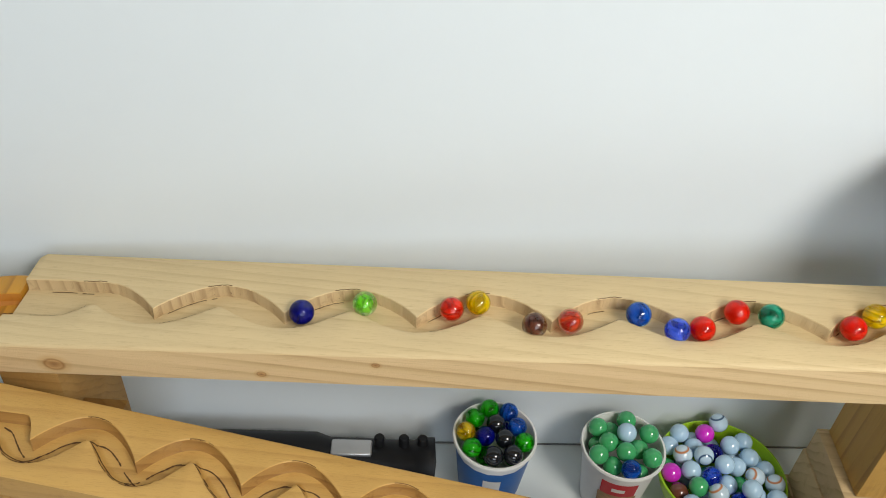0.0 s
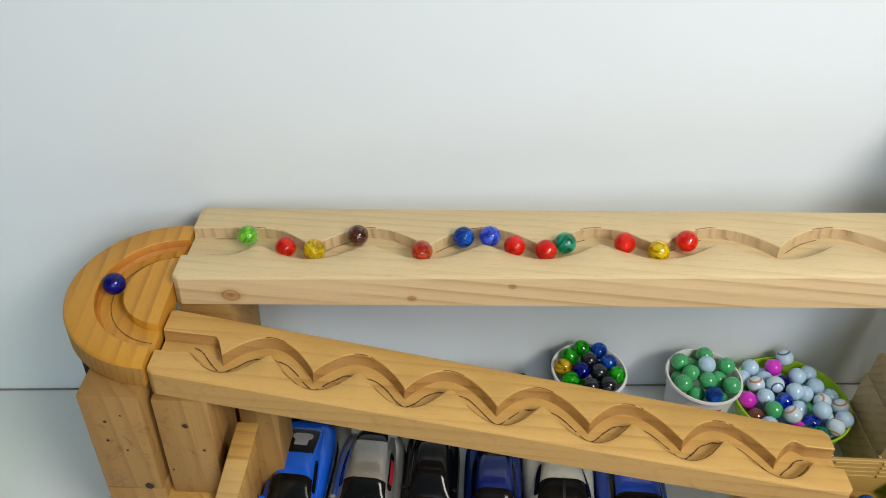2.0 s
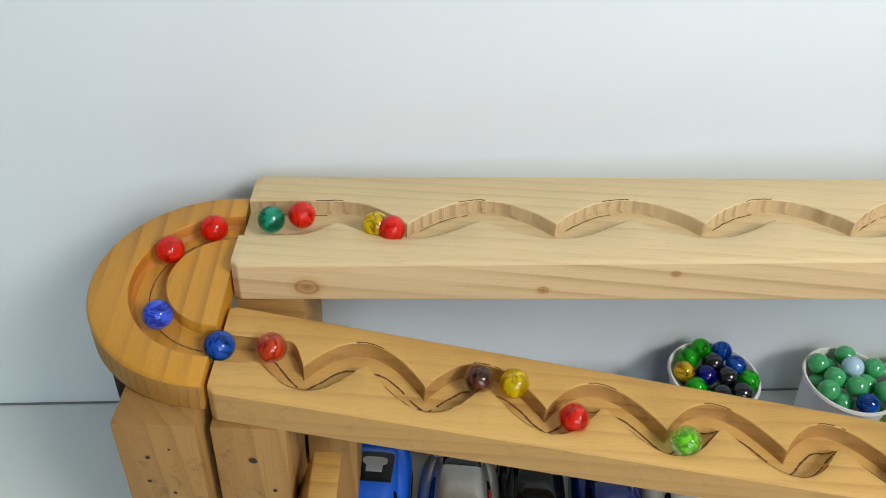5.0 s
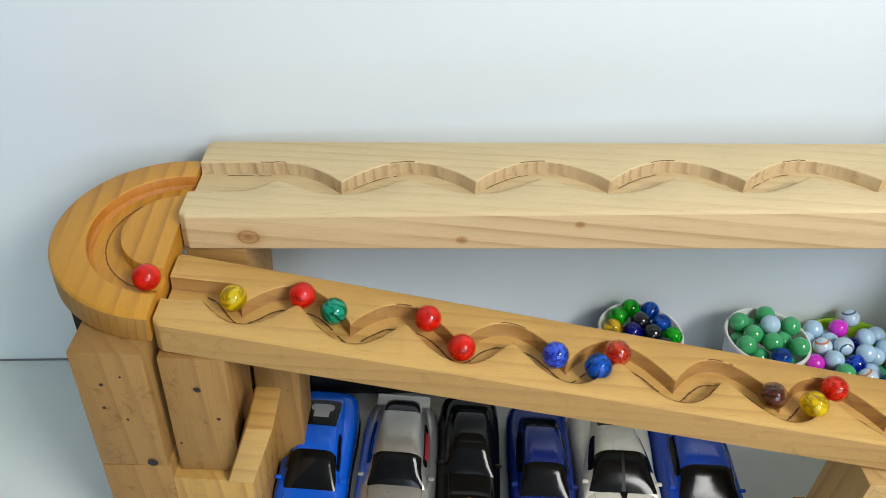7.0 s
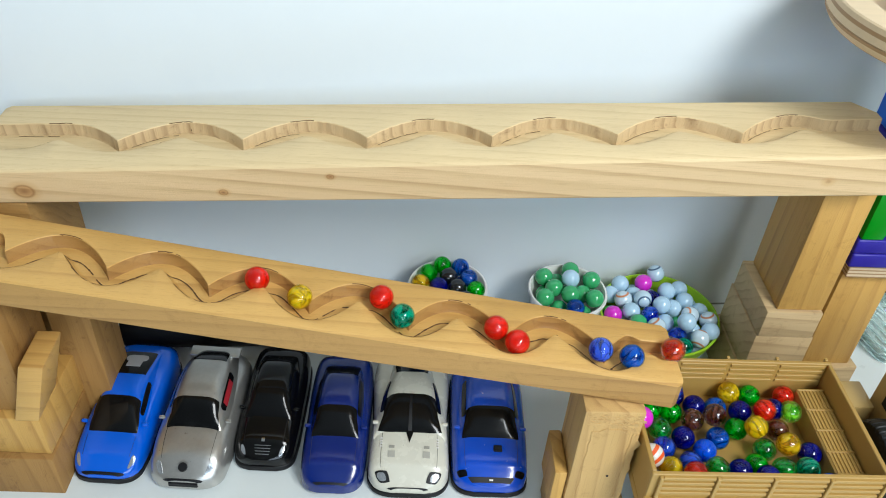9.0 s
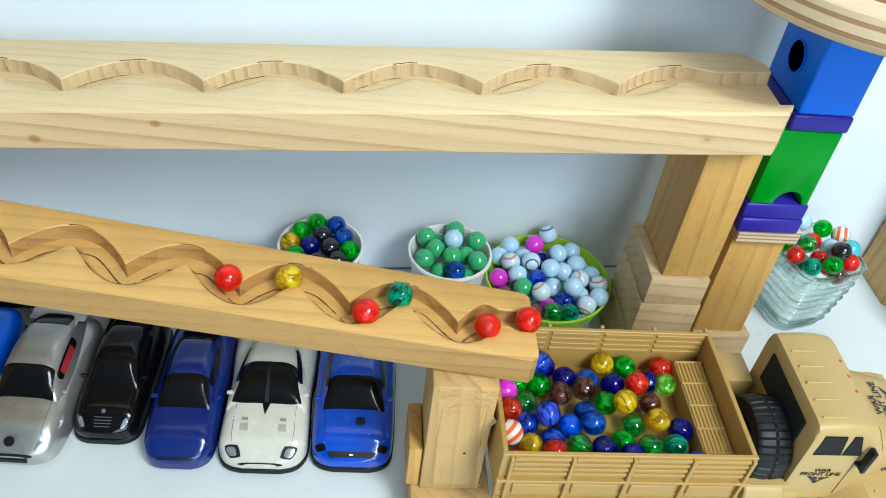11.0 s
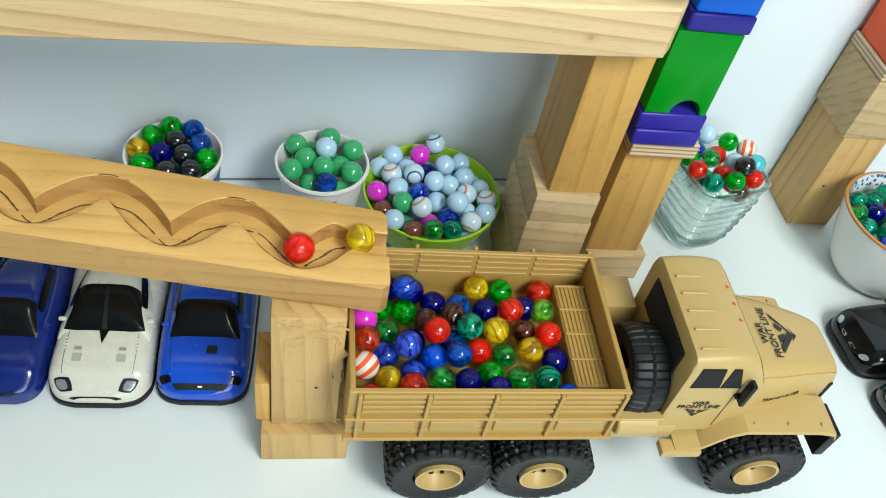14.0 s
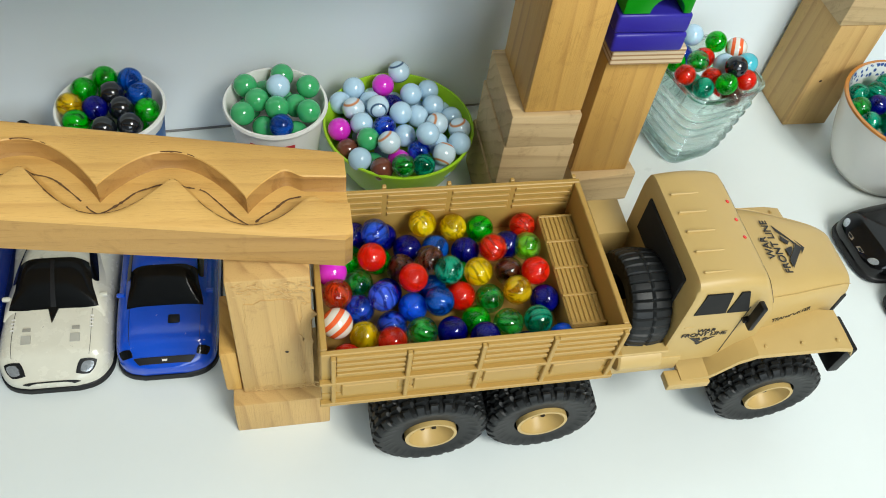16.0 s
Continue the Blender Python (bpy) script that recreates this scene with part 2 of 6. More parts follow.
structure("table", prism([(-1.0, -0.75), (1.3, -0.75), (1.3, WALL_Y + 1.3 * WALL_K), (-1.0, WALL_Y - 1.0 * WALL_K)], -0.03, 0.0), M_TABLE,
          "white laminate table top with faint scratches")
structure("wall_board", prism([(-1.0, WALL_Y - 1.0 * WALL_K + 0.0015), (1.3, WALL_Y + 1.3 * WALL_K + 0.0015), (1.3, WALL_Y + 1.3 * WALL_K + 0.02), (-1.0, WALL_Y - 1.0 * WALL_K + 0.02)], 0.0012, 1.2), M_WALL,
          "white laminate board standing behind the track")
structure("joint_strip", prism([(-1.0, WALL_Y - 1.0 * WALL_K + 0.0003), (0.36, WALL_Y + 0.36 * WALL_K + 0.0003), (0.36, WALL_Y + 0.36 * WALL_K + 0.0016), (-1.0, WALL_Y - 1.0 * WALL_K + 0.0016)], 0.0002, 0.0011), M_GAP,
          "dark joint between table and board")
structure("wall_north", box(-2.2, 2.4, 1.0, 1.1, -0.75, 1.8, 0), M_ROOM, "plain plaster wall")
structure("wall_south_low", box(-2.2, 2.4, -2.1, -2.0, -0.75, 0.3, 0), M_ROOM, "plain plaster wall below the window")
structure("wall_south_high", box(-2.2, 2.4, -2.1, -2.0, 1.5, 1.8, 0), M_ROOM, "plain plaster wall above the window")
structure("wall_south_side", box(1.25, 2.4, -2.1, -2.0, 0.3, 1.5, 0), M_ROOM, "plain plaster wall beside the window")
structure("wall_south_edge", box(-2.2, -0.35, -2.1, -2.0, 0.3, 1.5, 0), M_ROOM, "plain plaster wall beside the window")
structure("wall_east", box(2.4, 2.5, -2.1, 1.1, -0.75, 1.8, 0), M_ROOM, "plain plaster wall")
structure("wall_west", box(-2.3, -2.2, -2.1, 1.1, -0.75, 1.8, 0), M_ROOM, "plain plaster wall")
structure("ceiling", box(-2.3, 2.5, -2.1, 1.1, 1.8, 1.9, 0), M_ROOM, "plain white ceiling")
structure("floor", box(-2.3, 2.5, -2.1, 1.1, -0.85, -0.75, 0), M_FLOOR, "grey tiled room floor")


# ---- grooved boards ----
COVE = 1.9
BEAM_P, BEAM_X, RAMP_P, RAMP_X = 0.0869, -0.0575, 0.0643, -0.0781


def smooth01(v):
    v = min(1.0, max(0.0, v))
    return v * v * (3 - 2 * v)


def beam_top(x):
    return 0.2497 + 0.0665 * x


def ramp_top(x):
    return 0.183 - 0.095 * x


def beam_edges(x):
    """The back and front lip of the upper groove."""
    c = abs(math.cos(math.pi * (x - BEAM_X) / BEAM_P))
    s = abs(math.sin(math.pi * (x - BEAM_X) / BEAM_P))
    j = 0.0005 * noise.noise((x * 260, 0.3, 0)) + 0.0003 * noise.noise((x * 900, 7.3, 0))
    up = 0.3715 - 0.013 * x + 0.025 * c ** 0.85 + j
    lo = 0.3750 - 0.011 * x - 0.0195 * (math.sqrt(s * s + 0.015) - 0.122) + 0.5 * j
    b = smooth01((-0.225 - x) / 0.03)
    up, lo = up + b * (0.4005 - up), lo + b * (0.3655 - lo)
    b = smooth01((x - 0.295) / 0.03)
    up = up + b * (0.385 - up)
    b = smooth01((x - 0.29) / 0.055)
    return up, lo + b * (0.345 - lo)


def ramp_edges(x):
    """The back and front lip of the lower groove."""
    c = abs(math.cos(math.pi * (x - RAMP_X) / RAMP_P))
    s = abs(math.sin(math.pi * (x - RAMP_X) / RAMP_P))
    up = 0.2637 - 0.1 * x + 0.0255 * c ** 0.85
    lo = 0.2720 - 0.1 * x - 0.0268 * (math.sqrt(s * s + 0.015) - 0.122) ** 0.9
    b = smooth01((-0.238 - x) / 0.012)
    up = up + b * (0.306 - up)
    b = smooth01((-0.252 - x) / 0.02)
    lo = lo + b * (0.286 - lo)
    b = smooth01((x - 0.162) / 0.012)
    up = up + b * (0.2635 - up)
    b = smooth01((x - 0.168) / 0.02)
    return up, lo + b * (0.2465 - lo)


def section(x, top, edges, back, front, thick, depth, nose, end):
    """One cross-section of a grooved board; end: how far the corners are cut back here."""
    z = top(x)
    thick = thick(x)
    up, lo = edges(x)
    yb, yf = back(x) - end[0], front(x) + end[1]
    up = min(up, yb - 0.004)
    w = up - lo
    nose = min(nose, 0.92 * w)
    pts = [(yb - 0.001, z - thick), (yb, z - thick + 0.001), (yb, z - 0.0015), (yb - 0.0005, z - 0.0005), (yb - 0.0015, z),
           (up + 0.0006, z), (up, z - 0.0006), (up - 0.0002, z - depth + 0.0015), (up - 0.0015, z - depth)]
    for k in range(9):
        pts.append((lo + nose * (1 - k / 8) + 0.0006 * (k == 8), z - depth + (depth - 0.0004) * (k / 8) ** COVE))
    pts += [(lo - 0.0008, z), (yf + 0.0022, z), (yf + 0.0007, z - 0.0007), (yf, z - 0.0022), (yf, z - thick + 0.0015), (yf + 0.0015, z - thick)]
    return [(x, y, zz) for y, zz in pts]


def grooved_board(name, x0, x1, top, edges, back, front, thick, depth, nose, cuts, material):
    n = int((x1 - x0) / 0.001)
    verts, faces = [], []
    for i in range(n + 1):
        x = x0 + (x1 - x0) * i / n
        dl, dr = x - x0, x1 - x
        end = [0.0, 0.0]
        for side in (0, 1):
            for d, cut in ((dl, cuts[side]), (dr, cuts[side + 2])):
                if cut and d < cut[0]:
                    end[side] = max(end[side], cut[1] * (1 - d / cut[0]))
        verts += section(x, top, edges, back, front, thick, depth, nose, end)
    k = len(verts) // (n + 1)
    for i in range(n):
        for j in range(k):
            a, b = i * k + j, i * k + (j + 1) % k
            faces.append((a, b, b + k, a + k))
    # the groove's back wall takes the second, darker wood
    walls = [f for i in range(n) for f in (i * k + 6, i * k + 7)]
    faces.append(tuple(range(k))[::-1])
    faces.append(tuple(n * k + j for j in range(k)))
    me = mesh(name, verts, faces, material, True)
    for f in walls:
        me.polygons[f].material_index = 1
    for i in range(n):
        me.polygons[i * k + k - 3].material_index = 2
    bm = bmesh.new()
    bm.from_mesh(me)
    bpy.data.meshes.remove(me)
    return bm


beam = thing("upper_track_beam", "pale pine beam with a carved scalloped marble groove", "marble track")
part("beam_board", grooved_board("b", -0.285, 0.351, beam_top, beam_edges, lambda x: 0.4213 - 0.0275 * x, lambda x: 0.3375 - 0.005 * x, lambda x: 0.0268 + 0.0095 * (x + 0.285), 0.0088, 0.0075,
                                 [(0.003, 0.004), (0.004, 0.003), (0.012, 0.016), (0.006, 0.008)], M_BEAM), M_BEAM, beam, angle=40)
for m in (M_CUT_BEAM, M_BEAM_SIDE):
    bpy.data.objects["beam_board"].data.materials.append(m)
ramp = thing("lower_track_ramp", "honey-coloured pine ramp with a deep wavy marble groove", "marble track")
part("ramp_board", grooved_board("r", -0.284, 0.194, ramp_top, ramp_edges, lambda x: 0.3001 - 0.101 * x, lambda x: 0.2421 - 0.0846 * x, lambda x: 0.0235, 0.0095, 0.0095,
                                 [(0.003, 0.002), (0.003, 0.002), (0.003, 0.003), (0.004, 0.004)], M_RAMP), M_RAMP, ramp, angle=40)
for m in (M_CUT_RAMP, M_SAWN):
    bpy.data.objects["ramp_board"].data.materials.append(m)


def groove_z(x, y, top, edges, depth, nose):
    """The height of the board's surface, facet by facet."""
    up, lo = edges(x)
    z = top(x)
    if y >= up or y <= lo:
        return z
    nose = min(nose, 0.92 * (up - lo))
    pts = [(lo - 0.0008, z)] + [(lo + nose * (1 - k / 8) + 0.0006 * (k == 8), z - depth + (depth - 0.0004) * (k / 8) ** COVE) for k in range(8, -1, -1)]
    for (ya, za), (yb, zb) in zip(pts, pts[1:]):
        if ya <= y <= yb:
            return za + (zb - za) * (y - ya) / max(1e-9, yb - ya)
    return z - depth


def pencil_line(name, x0, x1, yline, width, top, edges, depth, nose, parent, gap, seed, wobble=0.0):
    """A broken dark line that lies on the board's surface; also paints the shade along front lips."""
    rng = random.Random(seed)
    bm, row, on = bmesh.new(), None, True
    x, left = x0, 0.01
    while x < x1:
        y = yline(x)
        w = width * (0.35 + 1.1 * abs(noise.noise((x * 420, seed, 0.0))) + 0.5 * rng.random())
        y += wobble * noise.noise((x * 160, seed * 1.7, 3.0))
        dy = (yline(x + 0.0005) - yline(x - 0.0005)) / 0.001
        nx, ny = -dy / math.hypot(1, dy) * w, w / math.hypot(1, dy)
        pts = []
        for s in (-1, 1):
            px, py = x + s * nx, y + s * ny
            pts.append(bm.verts.new((px, py, groove_z(px, py, top, edges, depth, nose) + 0.00035)))
        if on and row:
            bm.faces.new((row[0], row[1], pts[1], pts[0]))
        row = pts
        left -= 0.0012
        if left < 0:
            on = (not on) or rng.random() > gap
            left = rng.uniform(0.004, 0.014) if on else rng.uniform(0.001, 0.004)
        x += 0.0012 / math.hypot(1, dy)
    for v in [v for v in bm.verts if not v.link_faces]:
        bm.verts.remove(v)
    part(name, bm, M_DARK_LINE, parent, "dark line, hand-drawn, burnt or painted as lip shade")


def ramp_wave(shift, lift):
    def f(x):
        return 0.2625 - 0.1 * x + lift + 0.0112 * math.cos(2 * math.pi * (x - RAMP_X - shift) / RAMP_P)
    return f


for sh, seed, gap in ((-0.0062, 3, 0.18), (0.0062, 5, 0.24)):
    pencil_line("pencil_line", -0.262, 0.172, ramp_wave(sh, 0.0018), 0.00055, ramp_top, ramp_edges, 0.0095, 0.0095, ramp, gap, seed, 0.0009)
for k in range(-3, 4):
    for h in (0.0, 0.5):
        cx = RAMP_X + (k + h) * RAMP_P
        if -0.255 < cx < 0.165:
            pencil_line("pencil_blot", cx - 0.004, cx + 0.0045, ramp_wave(0.0, 0.0012), 0.0008, ramp_top, ramp_edges, 0.0095, 0.0095, ramp, 0.0, 130 + 2 * k + int(2 * h))
for k in range(-2, 4):
    cx = RAMP_X + k * RAMP_P
    pencil_line("burnt_edge", cx - 0.006, cx + 0.010, lambda x: ramp_edges(x)[0] + 0.0001, 0.0002, ramp_top, ramp_edges, 0.0095, 0.0095, ramp, 0.5, 80 + k)
# shade under the ramp's front lip, painted as a thin dark line
for k in range(-3, 4):
    cx = RAMP_X + (k + 0.5) * RAMP_P
    if -0.25 < cx < 0.16:
        pencil_line("lip_shade_line", cx - 0.021, cx + 0.021, lambda x: ramp_edges(x)[1] + 0.0003, 0.0003, ramp_top, ramp_edges, 0.0095, 0.0095, ramp, 0.22, 160 + k)
for k in range(-2, 5):
    cx = BEAM_X + k * BEAM_P - 0.002
    pencil_line("burnt_edge", cx - 0.011, cx + 0.006, lambda x: beam_edges(x)[0] + 0.0001, 0.00032, beam_top, beam_edges, 0.0088, 0.0075, beam, 0.0, 20 + k)
    # painted shade along the beam's front lip
    pencil_line("lip_shade_line", cx - 0.033, cx + 0.001, lambda x: beam_edges(x)[1] + 0.0002, 0.00026, beam_top, beam_edges, 0.0088, 0.0075, beam, 0.12, 60 + k)
    pencil_line("burnt_line", cx - 0.034, cx - 0.004, lambda x: beam_edges(x)[0] - 0.0034, 0.0004, beam_top, beam_edges, 0.0088, 0.0075, beam, 0.25, 40 + k)

# ---- turning piece ----
ARC_C, ARC_R = (-0.2865, 0.3385), 0.0436


def arc_plane(y):
    return 0.222 + 0.1 * (y - 0.36)


def turning_piece():
    t = thing("turning_piece", "orange lacquered pine half-disc with a curved marble groove", "marble track")
    n, cx, cy = 64, ARC_C[0], ARC_C[1]
    prof = []
    for i in range(n + 1):
        a = math.pi * i / n
        dx, dy = -math.sin(a), math.cos(a)
        ax = 0.0755
        ay = 0.0715
        ro = 1 / math.hypot(dx / ax, dy / ay)
        rows = [(0.0, 0), (0.0, 1), (0.0333, 1), (0.0338, 0.93), (0.034, 0.2), (0.0365, 0.02), (0.04, 0.0), (0.0475, 0.0), (0.051, 0.02), (0.0532, 0.25), (0.0535, 0.93), (0.054, 1),
                (ro - 0.002, 1), (ro - 0.0006, 0.9), (ro, 0.75), (ro, 0.15), (ro, -1)]
        out = []
        for r, h in rows:
            x, y = cx + dx * r, cy + dy * r
            if r == 0.0:
                x, y = cx, cy + dy * 0.001
            top = arc_plane(y)
            z = top - 0.0090 * (1 - h) if h >= 0 else top - 0.0185
            if r == 0.0 and h == 0:
                z = top - 0.0185
            out.append((x, y, z))
        prof += out
    k = len(rows)
    faces = []
    for i in range(n):
        for j in range(k):
            a, b = i * k + j, i * k + (j + 1) % k
            faces.append((a, b, b + k, a + k))
    faces += [tuple(range(k)), tuple(n * k + j for j in range(k))[::-1]]
    me = mesh("half_disc", prof, faces, M_ARC)
    # groove's outer wall and the disc's outer edge take darker woods than the top
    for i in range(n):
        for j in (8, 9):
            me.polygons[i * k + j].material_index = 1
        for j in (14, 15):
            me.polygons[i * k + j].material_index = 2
    bm = bmesh.new()
    bm.from_mesh(me)
    bpy.data.meshes.remove(me)
    bmesh.ops.remove_doubles(bm, verts=bm.verts[:], dist=1e-5)
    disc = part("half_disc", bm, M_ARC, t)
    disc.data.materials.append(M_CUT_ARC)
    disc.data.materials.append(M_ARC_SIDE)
    bm = bmesh.new()
    row = None
    for i in range(70):
        a = math.pi * (0.02 + 0.96 * i / 69)
        p = []
        for r in (0.0433, 0.0438 + 0.0002 * math.sin(i * 2.3)):
            x, y = cx - math.sin(a) * r, cy + math.cos(a) * r
            p.append(bm.verts.new((x, y, arc_plane(y) - 0.0090 + 0.0004)))
        if row:
            bm.faces.new((row[0], row[1], p[1], p[0]))
        row = p
    part("pencil_line", bm, M_DARK_LINE, t, "dark line, hand-drawn, burnt or painted as lip shade")


turning_piece()


# ---- wooden supports ----
def block(name, x0, x1, y0, y1, z0, z1, material, label, yaw=0.0, bevel=0.0012, holes=(), shear=0.0):
    """A sawn block; holes: (x, z, radius) on its front face."""
    m = pose((x0 + x1) / 2, (y0 + y1) / 2, z0, 0, 0, yaw)
    t = thing(name, label, "wood block", m)
    hx, hy = (x1 - x0) / 2, (y1 - y0) / 2
    bm = box(-hx, hx, -hy, hy, 0, z1 - z0, bevel, 2)
    for v in bm.verts:
        v.co.x += shear * v.co.z + 0.0004 * noise.noise(v.co * 60 + Vector((x0 * 90, 0, 0)))
        v.co.y += 0.0004 * noise.noise(v.co * 60 + Vector((5, x0 * 70, 0)))
    part("block_body", bm, material, t)
    for px, pz, r in holes:
        own = bmesh.new()
        bmesh.ops.create_circle(own, cap_ends=True, segments=10, radius=r, matrix=pose(px + shear * pz, -hy - 0.0006, pz, 90, 0, 0))
        for v in own.verts:
            v.co.x += r * 0.4 * noise.noise(v.co * 900)
        part("nail_hole", own, M_HOLE, t, "dark nail hole")
    return t


block("support_post", -0.3315, -0.2895, 0.256, 0.322, 0.0935, 0.1935, M_POST, "upright weathered pine block under the turning piece", holes=[(-0.006, 0.075, 0.0013), (0.006, 0.082, 0.0008), (-0.008, 0.055, 0.0012), (0.004, 0.045, 0.001), (0.012, 0.004, 0.0035)])
block("support_block", -0.3320, -0.2885, 0.256, 0.325, 0.0, 0.093, M_POST, "lower pine block resting on the table", yaw=1.0)
block("support_post", -0.2850, -0.2460, 0.263, 0.315, 0.081, 0.1845, M_POST, "upright nailed pine block under the ramp", holes=[(0.001, 0.078, 0.0022), (0.011, 0.052, 0.0012), (-0.015, 0.028, 0.0009)])
block("support_post", -0.2450, -0.2140, 0.318, 0.360, 0.0, 0.160, M_POST, "tall brown pine post behind the ramp support")
block("support_post", -0.2850, -0.2460, 0.342, 0.415, 0.0, 0.2045, M_SAWN, "tall pine post holding the upper beam")
block("support_block", -0.2885, -0.2360, 0.256, 0.330, 0.042, 0.0805, M_POST2, "horizontal pine block under the ramp post", yaw=-2)
block("support_block", -0.2875, -0.2350, 0.251, 0.330, 0.0, 0.0415, M_POST, "horizontal pine base block on the table", yaw=-1)
block("support_block", -0.2530, -0.2365, 0.2535, 0.288, 0.0809, 0.1360, M_RAMP, "small pale pine offcut leaning on the ramp post", shear=0.30)

block("support_post", 0.3145, 0.3525, 0.355, 0.415, 0.1145, 0.2430, M_POST2, "upright brown pine post under the upper beam")
block("support_block", 0.3065, 0.3525, 0.352, 0.418, 0.0865, 0.114, M_BLOCK, "grey-brown hardwood block under the beam post")
block("support_block", 0.3055, 0.3545, 0.353, 0.420, 0.045, 0.086, M_BLOCK, "grey-brown hardwood block with rough end grain")
block("support_block", 0.3045, 0.3550, 0.350, 0.424, 0.0, 0.0445, M_BLOCK, "grey-brown hardwood base block on the table")
block("support_post", 0.3715, 0.4150, 0.378, 0.425, 0.0305, 0.1365, M_POST2, "upright brown pine post under the coloured blocks")
block("support_block", 0.3700, 0.4200, 0.372, 0.430, 0.0, 0.030, M_BLOCK, "low pine block under the brown post", yaw=6)

block("support_post", 0.1335, 0.1735, 0.2215, 0.262, 0.033, 0.1425, M_KNOTTY, "upright pine post with splintered top under the ramp", holes=[(0.006, 0.043, 0.0011)])
block("support_block", 0.1275, 0.1815, 0.214, 0.262, 0.0, 0.0325, M_KNOTTY, "pine base block with a rough sawn edge on the table")
block("support_block", 0.1240, 0.1330, 0.224, 0.262, 0.033, 0.074, M_POST2, "thin pine offcut beside the ramp post")


def dark_wedge():
    t = thing("shim", "small black wedge tucked beside the turning piece support", "shim", pose(-0.3372, 0.302, 0.0))
    bm = prism([(-0.0035, -0.012), (0.0050, -0.012), (0.0050, 0.012), (-0.0010, 0.012)], 0.0, 0.2005, 0.0006, 1)
    part("shim_body", bm, M_HOLE, t)


dark_wedge()


def splinters(parent, x0, x1, y, z0, z1, count, seed, material):
    """Torn fibres that stand off a sawn face."""
    rng = random.Random(seed)
    bm = bmesh.new()
    for _ in range(count):
        x, z = rng.uniform(x0, x1), rng.uniform(z0, z1)
        w, h, d, a = rng.uniform(0.0004, 0.0010), rng.uniform(0.0014, 0.0050), rng.uniform(0.0003, 0.0012), rng.uniform(0.6, 2.2)
        q = []
        for sx, sz, dy in ((-1, 0.2, 0), (1, 0.5, 0), (0.7, -1, -1), (-0.4, -0.8, -0.7)):
            px, pz = sx * w, sz * h
            q.append(bm.verts.new((x + px * math.cos(a) - pz * math.sin(a), y + 0.0003 + dy * d, z + px * math.sin(a) + pz * math.cos(a))))
        back = bm.verts.new((x, y + 0.001, z + 0.2 * h))
        bm.faces.new(q)
        for i in range(4):
            bm.faces.new((q[i], back, q[(i + 1) % 4]))
    part("splinter_fringe", bm, material, parent, "torn pale wood fibres", smooth=False)


torn = [o for o in bpy.data.objects if o.name.startswith("support_post") and abs(o.location.x - 0.1535) < 0.002][0]
M_TORN = wood("torn_pine", (0.64, 0.43, 0.18), (0.38, 0.22, 0.08), "x", 50, 0.8, 0.8)
splinters(torn, -0.0185, 0.0185, -0.02025, 0.096, 0.107, 110, 4, M_TORN)
splinters(torn, -0.002, 0.0165, -0.02025, 0.090, 0.097, 40, 9, M_TORN)
splinters(torn, -0.0185, 0.0185, -0.02025, 0.0005, 0.006, 60, 14, M_TORN)


def peeled_layer(parent, x0, x1, z0, z1, y, seed):
    """A thin layer of wood left standing on a split face, with a torn outline."""
    rng = random.Random(seed)
    pts, n = [], 16
    for i in range(n):
        pts.append((x0 + rng.uniform(-0.0008, 0.0008), z0 + (z1 - z0) * i / n))
    for i in range(6):
        pts.append((x0 + (x1 - x0) * i / 6, z1 + rng.uniform(-0.0022, 0.0012)))
    for i in range(n):
        pts.append((x1 + rng.uniform(-0.0018, 0.0018) * (0.4 + 1.6 * (i % 5 == 2)), z1 + (z0 - z1) * i / n))
    for i in range(6):
        pts.append((x1 + (x0 - x1) * i / 6, z0 + rng.uniform(-0.0008, 0.0018)))
    bm = prism(pts, 0.0, 0.0007)
    bm.transform(Matrix.Translation((0, y, 0)) @ Matrix.Rotation(radians(90), 4, "X"))
    part("peeled_layer", bm, M_KNOTTY, parent, "torn thin layer of wood", smooth=False)


peeled_layer(torn, -0.0125, 0.0135, 0.006, 0.092, -0.0199, 21)
peeled_layer(torn, 0.0150, 0.0192, 0.002, 0.088, -0.0199, 23)


